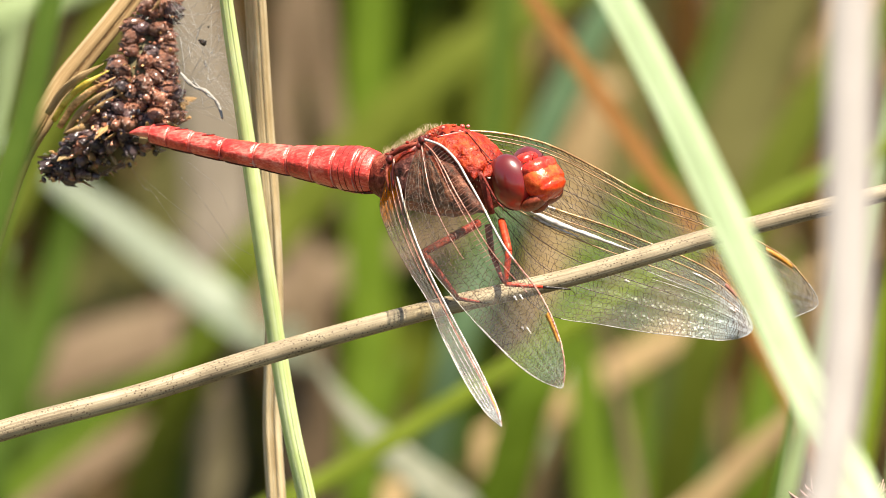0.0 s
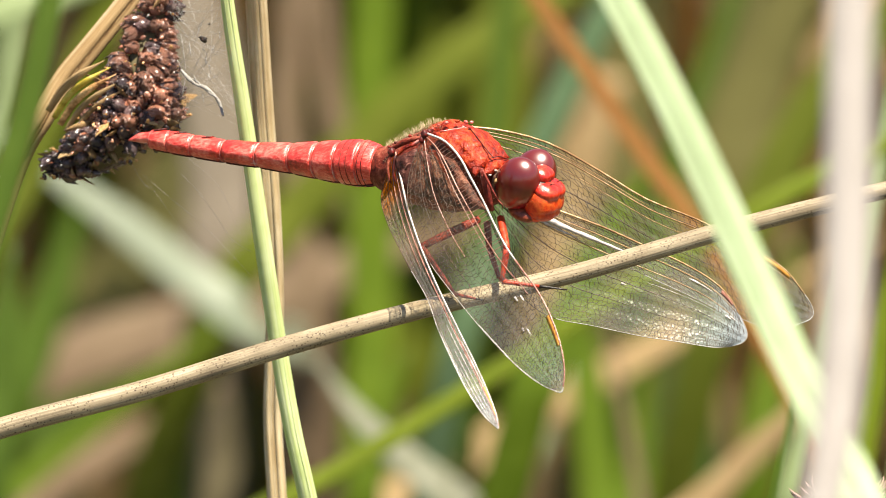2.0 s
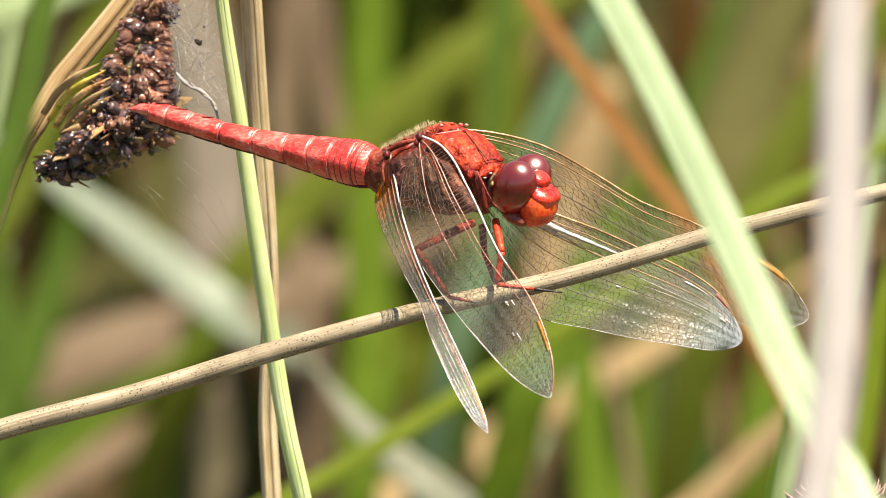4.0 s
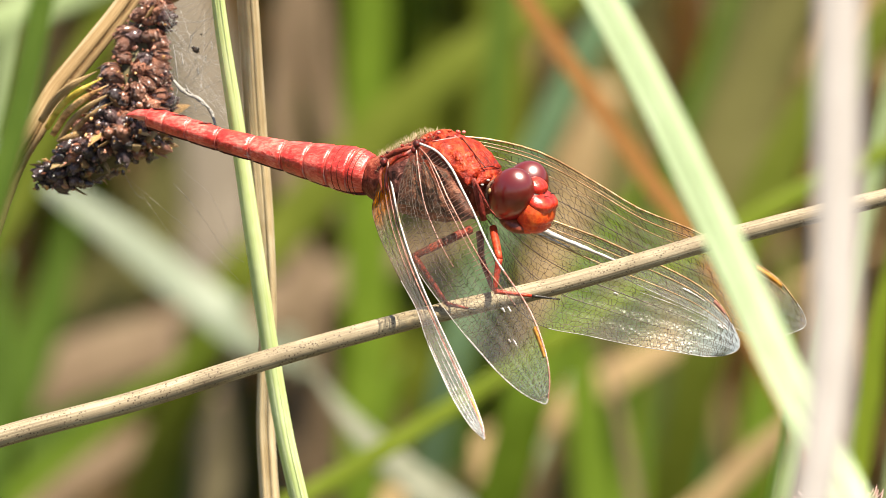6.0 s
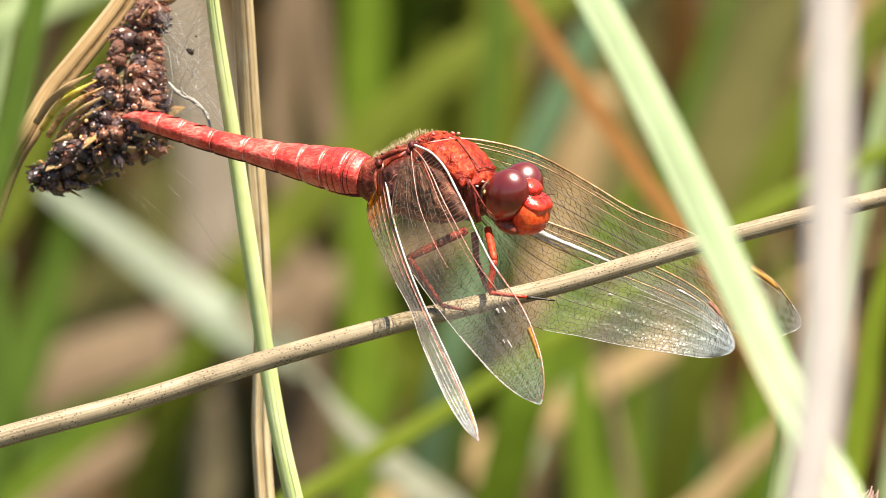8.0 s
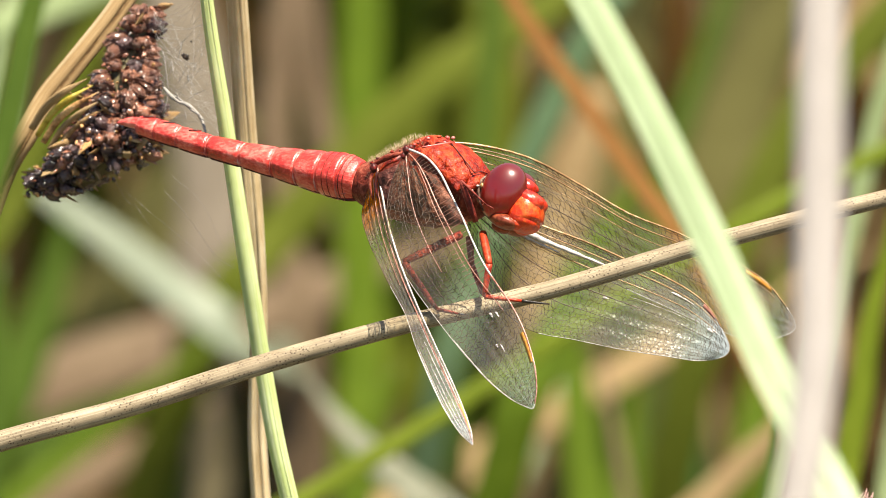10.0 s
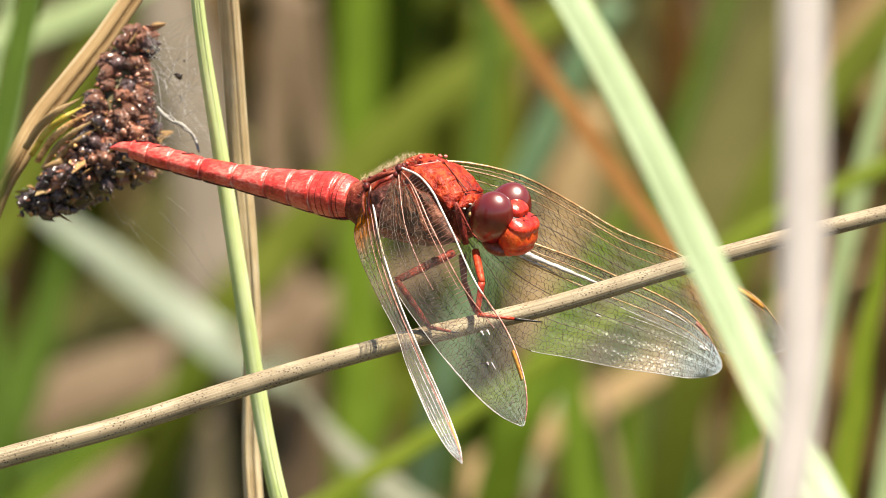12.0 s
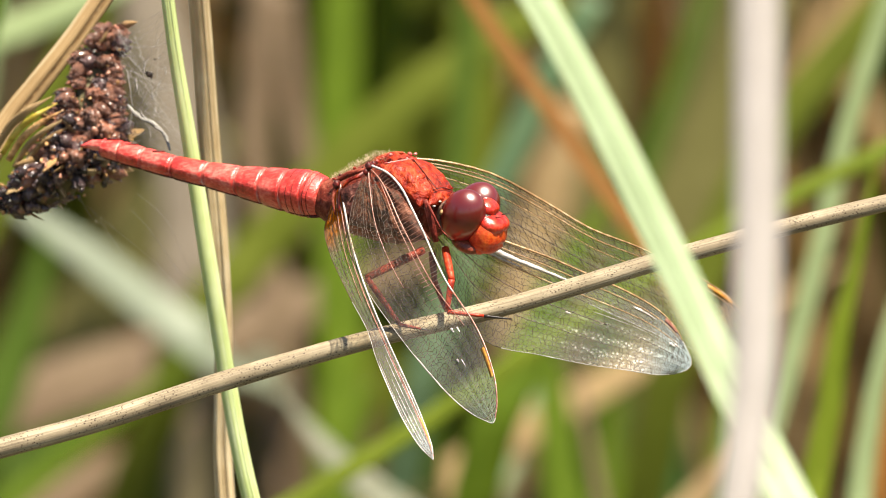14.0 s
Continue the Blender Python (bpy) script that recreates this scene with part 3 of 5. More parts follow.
def build_web():
    web = thing("spider_web", "torn grey spider web between seed cluster and stem", "spider web")

    def strand(pts, wide, name="strand", label="", lumps=(1,)):
        line = curve_through([at(*q) for q in pts], 5)
        half = [wide * MM / 2 * k for k in lumps]
        part(name, loft(Shape(), line, half, half, 5), SILK, web, label)

    strand([(-20.52, 18, 13.95), (-19.98, 17, 13.32), (-19.36, 17, 12.83), (-18.65, 16, 12.56), (-17.95, 16, 11.99), (-17.55, 16, 11.42), (-17.24, 15, 10.4)], 0.26, label="thick white twisted thread", lumps=(0.7, 1.1, 1.5, 0.8, 1.0, 1.5, 1.1, 0.8, 1.3, 1.0, 0.7))
    strand([(-19.98, 17.5, 13.41), (-19.28, 17, 13.05), (-18.56, 16, 12.34), (-17.68, 15.5, 11.72)], 0.12, lumps=(0.6, 1.4, 0.7, 1.3, 0.6))
    strand([(-20.58, 19, 16.75), (-20.30, 18, 14.98), (-20.21, 18, 13.58), (-20.48, 18, 11.91)], 0.06)
    rng = random.Random(4)
    for k in range(95):
        a = ((-21.29, 20, 19.40), (-20.56, 18, 10.59))
        b = ((-16.92, 14, 19.33), (-15.52, 15, 9.69))
        s, t = rng.uniform(-0.1, 1), rng.uniform(-0.3, 1.05)
        p = Vector(a[0]).lerp(Vector(a[1]), s)
        q = Vector(b[0]).lerp(Vector(b[1]), t)
        mid = p.lerp(q, rng.uniform(0.3, 0.7)) + Vector((rng.uniform(-0.5, 0.5), rng.uniform(-1, 1), -rng.uniform(0, 0.8)))
        strand([tuple(p), tuple(mid), tuple(q)], rng.uniform(0.007, 0.017))
    for x0, y0, x1, y1 in ((318, 20, 392, 8), (320, 60, 398, 96), (312, 118, 352, 40), (330, 0, 366, 120), (372, 0, 360, 160), (326, 140, 402, 60)):
        strand([((x0 - 784) * 0.0440, 18, (441 - y0) * 0.0440), ((x0 + x1 - 1568) * 0.0220 + 0.2, 17, (882 - y0 - y1) * 0.0220 - 0.3), ((x1 - 784) * 0.0438, 16, (441 - y1) * 0.0438)], 0.028)
    strand([(-23.97, 22, 6.21), (-21.29, 20, 3.92), (-18.54, 18, 1.63), (-16.69, 17, -0.31), (-15.11, 17, -1.98)], 0.012)
    strand([(-20.59, 20, 5.94), (-19.17, 19, 4.44), (-17.75, 18, 2.50), (-16.51, 17, 0.75), (-15.02, 17, -0.22)], 0.016)
    strand([(-24.41, 22, 6.65), (-23.42, 21, 5.06), (-22.98, 21, 4.80)], 0.02)
    strand([(-19.97, 20, 7.08), (-17.58, 18, 4.88), (-15.81, 17, 0.92)], 0.012)
    strand([(-23.53, 22, 5.77), (-19.96, 19, 0.92), (-15.81, 17, -3.47)], 0.010)
    # matted tufts of silk and dust hanging in it
    for x, y, wide, long in ((-19.6, 13.6, 0.10, 0.7), (-19.1, 17.4, 0.09, 0.9), (-18.6, 14.9, 0.12, 0.5), (-18.0, 15.9, 0.10, 0.4), (-18.9, 12.2, 0.07, 0.8), (-17.6, 17.0, 0.07, 0.7), (-19.9, 16.2, 0.09, 1.1), (-18.3, 13.7, 0.10, 0.35)):
        strand([(x, 17, y), (x + rng.uniform(-0.1, 0.2), 17, y - long * 0.5), (x + rng.uniform(-0.2, 0.3), 17, y - long)], wide, "tuft", "", (0.3, 1.2, 0.6, 1.3, 0.2))
    for x, y, r in ((357,70,0.26), (352,66,0.16), (366,42,0.09)):
        shape = Shape()
        c = at((x - 784) * 0.0434 * 1.011, 16, (441 - y) * 0.0434 * 1.011)
        ball(shape, c, (r * MM, r * MM * 0.8, r * MM * 0.9), across=8, up=6, squeeze=lambda d: 1 + 0.25 * math.sin(5 * d.x + 7 * d.z))
        part("trapped_fly", shape, CLAW, web, "tiny black speck caught in the web")


build_web()


# ---- dragonfly ----
def yaw_depth(x):
    """How far away the body's axis lies at x: it points to the viewer's side with its head."""
    return -0.52 * (x + 1.0)


def axis(points, offset=0.0):
    return [Vector((x, yaw_depth(x) + offset, z)) * MM for x, z in points]


FLY = thing("dragonfly", "scarlet dragonfly perched with lowered clear wings", "dragonfly", place=TILT)


def build_abdomen():
    # axis x, z and half-heights of the abdomen from thorax to tip
    course = [(-5.04, 6.51), (-6.25, 6.77), (-7.99, 7.03), (-9.73, 7.34), (-11.68, 7.68), (-14.28, 8.21), (-16.89, 8.77), (-19.28, 9.42), (-21.01, 9.90), (-22.40, 10.25)]
    half = [1.57, 1.87, 1.70, 1.48, 1.22, 1.00, 0.91, 0.89, 0.89, 0.78]
    base = Vector((course[0][0], yaw_depth(course[0][0]), course[0][1])) * MM
    up = Vector((0, 0, 1))
    line = [p - base for p in axis(course)]
    core = loft(Shape(), curve_through(line, 4), np.array(half) * MM * 0.9, np.array(half) * MM * 0.9, 16, tuple(up))
    abdomen = part("abdomen", core, RING, FLY, "tapering scarlet abdomen with pale joint rings")
    abdomen.location = base
    for i in range(len(line) - 1):
        a, b = line[i], line[i + 1]
        pts, hw = [], []
        for k in range(9):
            t = k / 8
            pts.append(a.lerp(b, 0.02 + 0.95 * t))
            h = half[i] * (1 - t) + half[i + 1] * t
            hw.append(h * (1.0 + 0.012 * math.sin(math.pi * t) - (0.04 if k in (0, 8) else 0)) * MM)
        seg = part("segment", loft(Shape(), pts, hw, np.array(hw) * 1.0, 24, tuple(up), power=1.18), RED, abdomen)
        ridge = [p - up * h * 0.93 + Vector((0, -1, 0)) * h * 0.30 for p, h in zip(pts, hw)]
        part("keel", loft(Shape(), ridge, [0.12 * MM, 0.13 * MM, 0.14 * MM], [0.12 * MM, 0.14 * MM, 0.15 * MM], 6, tuple(up)), KEEL, abdomen)
        hoop = Shape()
        h = hw[-1] * 1.015
        loft(hoop, [b - (b - a).normalized() * 0.06 * MM, b + (b - a).normalized() * 0.03 * MM], [h, h * 0.97], [h, h * 0.97], 24, tuple(up))
        part("joint_ring", hoop, RING, abdomen, "pale pink joint ring")
    # creases round the swollen base
    for t, squash in ((1.35, 1.004), (1.62, 1.006), (0.55, 1.01), (0.80, 1.01)):
        i, f = int(t), t % 1
        c, way, h = line[i].lerp(line[i + 1], f), (line[i + 1] - line[i]).normalized(), (half[i] * (1 - f) + half[i + 1] * f) * MM * squash
        part("crease", loft(Shape(), [c - way * 0.035 * MM, c + way * 0.035 * MM], [h * 1.012], [h * 1.012], 24, tuple(up), power=1.18), LEG, abdomen, "dark crease round the abdomen")
    # pale flank edge above the dark keel
    edge = [p - up * h * MM * 0.70 + Vector((0, -1, 0)) * h * MM * 0.70 for p, h in zip(line[1:], half[1:])]
    part("side_edge", loft(Shape(), curve_through(edge, 4), [0.05 * MM, 0.09 * MM, 0.07 * MM], [0.06 * MM], 6, tuple(up)), RING, abdomen, "pale raised edge along the flank")
    for i in (6, 7, 8):
        a, b = line[i], line[i + 1]
        mark = ball(Shape(), a.lerp(b, 0.5) + Vector((0, -0.2, half[i] * 0.97)) * MM, (0.55 * MM, 0.16 * MM, 0.07 * MM), across=10, up=6)
        part("dark_dash", mark, KEEL, abdomen, "small dark dash on the back")
    tail = line[-1]
    for off in (-0.28, 0.28):
        tip = tail + Vector((((-24.23, 10.29)[0] - course[-1][0]), 1.0 + off * 2.0, 0.1)) * MM
        part("cercus", loft(Shape(), curve_through([tail + Vector((0.3, off, 0.1)) * MM, tail.lerp(tip, 0.5) + Vector((0, off * 0.4, 0.14)) * MM, tip], 4), [0.50 * MM, 0.40 * MM, 0.06 * MM], [0.62 * MM, 0.42 * MM, 0.06 * MM], 8), RED, abdomen, "pointed red tail appendage")
    return abdomen, base


def plate(corners, bulge, thick, lumps=0.05, seed=0.0, n=14):
    """A bulging closed shell between four corners (mm, in turn round it), with an uneven surface."""
    a, b, c, d = (Vector(q) for q in corners)
    out = (b - a).cross(d - a).normalized()
    if out.y > 0:
        out = -out
    shape = Shape()
    for side in (1, -1):
        for j in range(n + 1):
            for i in range(n + 1):
                u, v = i / n, j / n
                p = a.lerp(b, u).lerp(d.lerp(c, u), v)
                rim = (math.sin(math.pi * u) * math.sin(math.pi * v)) ** 0.45
                wave = noise.noise(p * 1.7 + Vector((seed, 0, 0))) * lumps * 2 + noise.noise(p * 4.5 + Vector((seed, 3, 0))) * lumps
                shape.v.append((p + out * (side * thick * (0.25 + 0.75 * rim) + (bulge + wave) * rim if side > 0 else -thick * rim)) * MM)
                shape.uv.append((u, v))
    m = (n + 1) ** 2
    for j in range(n):
        for i in range(n):
            k = j * (n + 1) + i
            shape.f += [(k, k + 1, k + n + 2, k + n + 1), (m + k, m + k + n + 1, m + k + n + 2, m + k + 1)]
    ring = [i for i in range(n + 1)] + [j * (n + 1) + n for j in range(1, n + 1)] + [n * (n + 1) + i for i in range(n - 1, -1, -1)] + [j * (n + 1) for j in range(n - 1, 0, -1)]
    for p, q in zip(ring, ring[1:] + ring[:1]):
        shape.f.append((p, m + p, m + q, q))
    return shape


def build_thorax():
    up = (0, 0, 1)
    course = [(-5.21, 6.47), (-4.08, 6.22), (-2.56, 6.14), (-0.82, 6.20), (0.91, 6.20), (2.65, 5.80), (3.99, 5.34), (4.78, 5.17)]
    high = [1.48, 2.00, 2.65, 3.20, 3.42, 2.95, 2.05, 1.30]
    line = curve_through(axis(course), 5)
    flank = loft(Shape(), line, np.array(high) * MM * 0.92, np.array(high) * MM, 28, up)
    part("thorax", flank, BACK, FLY, "dark maroon thorax with sutures")
    # side plates under the wings, parted by grooves
    for corners, seed in ((((-3.9, -3, 7.03), (-2.2, -3.9, 7.76), (-0.91, -4.9, 3.9), (-3.29, -3.4, 4.34)), 1.0),
                          (((-2.03, -4, 7.67), (-0.9, -4.4, 7.36), (1.43, -6.2, 3.28), (-0.69, -5, 3.63)), 2.0),
                          (((-0.73, -4.4, 7.45), (0.74, -4.6, 6.84), (3.15, -6.6, 3.01), (1.64, -6.2, 3.19)), 3.0)):
        part("side_plate", plate(corners, 0.32, 0.22, 0.10, seed), FLANK, FLY, "mottled maroon side plate")
    # red shoulder plates on the front of the back, parted by a dark ridge
    crest = curve_through([Vector((x, yaw_depth(x) + o, z)) * MM for (x, z), o in (((-1.0, 8.72), -0.3), ((0.4, 8.55), -0.5), ((2.00, 7.65), -0.7), ((3.39, 6.40), -0.8), ((4.2, 5.86), -0.8))], 5)
    part("shoulder", loft(Shape(), crest, [0.9 * MM, 1.4 * MM, 1.55 * MM, 1.4 * MM, 0.8 * MM], [0.9 * MM, 1.5 * MM, 1.6 * MM, 1.35 * MM, 0.7 * MM], 20, up), SHIELD, FLY, "rust red front of the thorax")
    part("shoulder_plate", plate(((-0.98, -3.4, 8.93), (1.79, -2.6, 9.36), (3.65, -4.4, 7), (2.3, -5.4, 5.57)), 0.42, 0.25, 0.11, 5.0, 20), SHIELD, FLY, "glossy rust red shoulder plate")
    part("shoulder_plate", plate(((1.97, -1.8, 9.45), (3.01, -0.6, 9.02), (4.91, -2.8, 7.01), (3.86, -4, 6.83)), 0.22, 0.2, 0.08, 6.0, 14), SHIELD, FLY, "glossy rust red shoulder plate")
    part("shoulder_plate", plate(((3.34, -4.6, 7), (4.82, -3.6, 6.87), (4.29, -4.6, 5.87), (2.73, -5.6, 5.61)), 0.25, 0.2, 0.08, 7.0, 12), SHIELD, FLY, "rust red collar plate before the head")
    for run, wide, mat in ((((1.88, -2.9, 9.31), (2.39, -3.6, 8.66), (3.04, -4.5, 7.83), (3.69, -5, 7)), 0.06, KEEL), (((3.43, -5.1, 7), (4.12, -4.6, 7.13), (4.82, -4, 6.91)), 0.05, KEEL), (((-0.38, -3.6, 9.05), (0.84, -3.2, 9.23), (1.83, -2.6, 9.4)), 0.09, RING)):
        part("suture", loft(Shape(), curve_through(run and [Vector(q) * MM for q in run], 4), [wide * 0.6 * MM, wide * MM, wide * 0.5 * MM], [wide * MM], 6), mat, FLY)
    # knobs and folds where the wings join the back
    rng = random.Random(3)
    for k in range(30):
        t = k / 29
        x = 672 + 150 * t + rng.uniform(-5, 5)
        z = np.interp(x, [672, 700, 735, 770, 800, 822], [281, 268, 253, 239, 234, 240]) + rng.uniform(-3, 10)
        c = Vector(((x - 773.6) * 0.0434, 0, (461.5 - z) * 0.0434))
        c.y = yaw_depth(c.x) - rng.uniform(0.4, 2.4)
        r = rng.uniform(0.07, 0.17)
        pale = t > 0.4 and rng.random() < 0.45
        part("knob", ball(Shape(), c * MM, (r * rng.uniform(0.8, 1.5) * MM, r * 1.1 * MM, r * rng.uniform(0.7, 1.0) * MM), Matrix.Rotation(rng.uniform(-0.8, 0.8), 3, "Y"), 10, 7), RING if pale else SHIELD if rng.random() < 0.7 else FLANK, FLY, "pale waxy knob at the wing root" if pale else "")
    for run, wide, mat in ((((-4.2, -2.2, 7.64), (-3.16, -2.8, 8.24), (-1.64, -3.4, 8.67)), 0.24, BACK), (((-3.68, -2.9, 7.2), (-3.07, -3.2, 7.81), (-2.2, -3.6, 8.06)), 0.17, SHIELD), (((-2.63, -3.4, 7.93), (-1.94, -3.7, 8.32), (-1.51, -3.9, 8.06)), 0.15, RING),
                           (((-4.2, -2.8, 7.38), (-4.42, -2.8, 6.25), (-4.2, -2.9, 5.08)), 0.13, BACK), (((-3.85, -3.2, 7.2), (-3.98, -3.2, 5.95), (-3.68, -3.2, 4.77)), 0.11, KEEL), (((-3.16, -3.9, 6.07), (-2.9, -4.1, 6.5), (-2.46, -4.2, 6.72)), 0.07, RED_VEIN)):
        part("wing_root_ridge", loft(Shape(), curve_through([Vector(q) * MM for q in run], 4), [wide * 0.6 * MM, wide * MM, wide * 0.5 * MM], [wide * 0.6 * MM, wide * MM, wide * 0.5 * MM], 10), mat, FLY, "rust red ridge at the wing root" if mat in (SHIELD, BACK) else "")
    for c, r in (((-1.59, -4, 8.84), 0.30), ((-1.81, -4, 8.41), 0.24), ((-4.11, -2.7, 7.47), 0.32), ((-1.24, -3.7, 9.01), 0.22)):
        part("wing_joint", ball(Shape(), Vector(c) * MM, (r * MM, r * MM, r * 1.2 * MM), across=12, up=8, squeeze=lambda d: 1 + 0.12 * math.sin(6 * d.x + 4 * d.z)), KEEL, FLY, "dark joint of a wing")
    neck = loft(Shape(), curve_through(axis([(3.4, 5.2), (4.7, 4.8), (6.0, 4.6)]), 3), [1.2 * MM, 0.9 * MM, 0.9 * MM], [1.3 * MM, 1.0 * MM, 1.0 * MM], 12, up)
    part("neck", neck, OCCIPUT, FLY, "dark neck with pale spots")
    for c, r in (((2.82, -5.6, 5.53), 0.13), ((3.42, -5.6, 5.7), 0.10), ((3.86, -5.2, 6.05), 0.11), ((3.25, -5.7, 5.14), 0.09)):
        part("neck_spot", ball(Shape(), Vector(c) * MM, (r * 1.3 * MM, r * MM, r * 0.8 * MM), across=10, up=6), PALE_VEIN_GLINT, FLY, "pale spot on the neck")
    hair = Shape()
    for k in range(1150):
        x = rng.uniform(-4.6, 1.6) if k < 800 else rng.uniform(-4.4, 4.0)
        top = np.interp(x, [-4.6, -3.0, -1.2, 0.6, 2.2, 4.2], [8.1, 8.95, 9.85, 10.15, 9.65, 7.5])
        a = rng.uniform(-1.1, 1.1)
        foot = Vector((x, yaw_depth(x) + math.sin(a) * 2.4, top - 0.45 - (1 - math.cos(a)) * 2.2))
        way = Vector((rng.uniform(-0.8, 0.4), math.sin(a) + rng.uniform(-0.4, 0.4), math.cos(a))).normalized()
        l = rng.uniform(0.25, 0.80) * (1.0 if x < 0 else 0.6)
        bend = Vector((rng.uniform(-0.12, 0.05), 0, 0.05))
        loft(hair, [foot * MM, (foot + way * l * 0.5 + bend) * MM, (foot + way * l) * MM], [0.017 * MM, 0.013 * MM, 0.003 * MM], [0.017 * MM, 0.013 * MM, 0.003 * MM], 3, (1, 0, 0.2))
    # finer down on the sides
    for k in range(700):
        x = rng.uniform(-4.4, 2.6)
        mid, h = np.interp(x, [c[0] for c in course], [c[1] for c in course]), np.interp(x, [c[0] for c in course], high)
        a = rng.uniform(-0.9, 0.95)
        foot = Vector((x, yaw_depth(x) - math.cos(a) * h * 1.02, mid + math.sin(a) * h * 0.95))
        way = Vector((rng.uniform(-0.5, 0.5), -0.7, rng.uniform(-1.0, 0.6))).normalized()
        l = rng.uniform(0.15, 0.4)
        loft(hair, [foot * MM, (foot + way * l) * MM], [0.014 * MM, 0.004 * MM], [0.014 * MM, 0.004 * MM], 3, (1, 0, 0.2))
    tagged(part("hair", hair, HAIR, FLY, "short golden hairs on the back"), kind="stuff")


def build_head():
    """Head in its own space: x forwards, y to its left, z up; millimetres about the neck joint."""
    m = MM
    head = part("head", ball(Shape(), (-0.75 * m, 0, 0.65 * m), (1.35 * m, 2.35 * m, 1.8 * m), across=24, up=14), OCCIPUT, FLY, "round red head with large eyes")
    # each eye is slightly flattened on its upper outer side
    flat_top = {-1: Vector((0.037, -0.259, 0.965)), 1: Vector((0.064, -0.506, 0.86))}
    for side in (-1, 1):
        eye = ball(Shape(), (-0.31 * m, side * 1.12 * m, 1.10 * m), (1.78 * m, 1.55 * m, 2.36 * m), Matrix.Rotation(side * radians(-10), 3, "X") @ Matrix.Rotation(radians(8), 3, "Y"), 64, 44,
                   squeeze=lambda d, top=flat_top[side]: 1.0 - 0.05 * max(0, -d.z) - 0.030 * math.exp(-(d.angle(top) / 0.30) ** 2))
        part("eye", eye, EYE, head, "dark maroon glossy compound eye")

    def boxy(d, k=0.78):
        return 1 / (abs(d.x) ** (2 / k) + abs(d.y) ** (2 / k) + abs(d.z) ** (2 / k)) ** (k / 2)

    def face_form(d):
        lip = 0.12 * math.exp(-((d.z + 0.45) / 0.06) ** 2) * max(0, d.x + 0.1)
        return boxy(d) * (1 - lip + 0.012 * math.sin(13 * d.y + 3 * d.z) * max(0, d.x))

    part("face", ball(Shape(), (1.66 * m, 0, 0.32 * m), (1.32 * m, 1.72 * m, 1.58 * m), Matrix.Rotation(radians(-14), 3, "Y"), 48, 36, squeeze=face_form), FACE, head, "bulging scarlet face with a cross groove")
    # brow: a broad low shelf over the face, notched in the middle
    part("brow_plate", ball(Shape(), (1.80 * m, 0, 1.30 * m), (1.12 * m, 1.58 * m, 0.72 * m), Matrix.Rotation(radians(10), 3, "Y"), 40, 24, squeeze=lambda d: boxy(d, 0.8) * (1 - 0.06 * math.exp(-(d.y / 0.13) ** 2) * max(0, d.x + 0.3) + 0.015 * math.sin(17 * d.y))), BROW, head, "shiny scarlet brow notched in the middle")
    # dark gap under the crown, filled with a black lump for its shade
    part("crease", ball(Shape(), (1.20 * m, 0, 1.86 * m), (0.80 * m, 1.20 * m, 0.26 * m), across=20, up=12), CLAW, head, "black lump added as the shaded gap between brow and crown")
    part("vertex", ball(Shape(), (1.00 * m, 0, 2.28 * m), (0.82 * m, 1.02 * m, 0.54 * m), Matrix.Rotation(radians(12), 3, "Y"), 28, 18, squeeze=lambda d: boxy(d, 0.85) * (1 - 0.12 * math.exp(-(d.y / 0.15) ** 2) * max(0, d.x))), BROW, head, "shiny red crown between the eyes")
    for side in (-1, 1):
        part("mandible", ball(Shape(), (1.45 * m, side * 0.70 * m, -0.85 * m), (0.85 * m, 0.85 * m, 0.52 * m), Matrix.Rotation(side * 0.4, 3, "Z"), 16, 10), FACE, head, "red jaw")
        run = [Vector((1.75, side * 0.50, 1.75)) * m, Vector((2.3, side * 0.65, 2.15)) * m, Vector((2.8, side * 0.85, 2.35)) * m]
        part("antenna", loft(Shape(), run, [0.06 * m, 0.03 * m, 0.01 * m], [0.06 * m, 0.03 * m, 0.01 * m], 6), CLAW, head, "tiny black bristle antenna")
        part("labial_lobe", ball(Shape(), (0.62 * m, side * 0.92 * m, -0.98 * m), (1.30 * m, 1.02 * m, 0.60 * m), Matrix.Rotation(side * 0.25, 3, "Z"), 22, 14), MOUTH, head, "brown red lobe of the lower lip")
        rim = [Vector((-1.62, side * 1.3, 2.2)) * m, Vector((-2.02, side * 1.9, 1.2)) * m, Vector((-1.75, side * 1.8, 0.1)) * m, Vector((-1.0, side * 1.5, -0.8)) * m]
        part("eye_rim", loft(Shape(), curve_through(rim, 4), [0.10 * m, 0.16 * m, 0.12 * m], [0.10 * m, 0.16 * m, 0.12 * m], 8), OCCIPUT, head, "dark rim behind the eye")
        for y, z in ((1.1, 1.7), (1.9, 0.9), (1.4, -0.1)):
            part("occiput_spot", ball(Shape(), (-1.75 * m, side * y * m, z * m), (0.2 * m, 0.3 * m, 0.25 * m), across=8, up=6), HUSK, head, "pale spot behind the eye")
    part("labium", ball(Shape(), (0.2 * m, 0, -1.42 * m), (0.8 * m, 0.6 * m, 0.42 * m), across=18, up=10), MOUTH, head, "brown red middle of the lower lip")
    return head


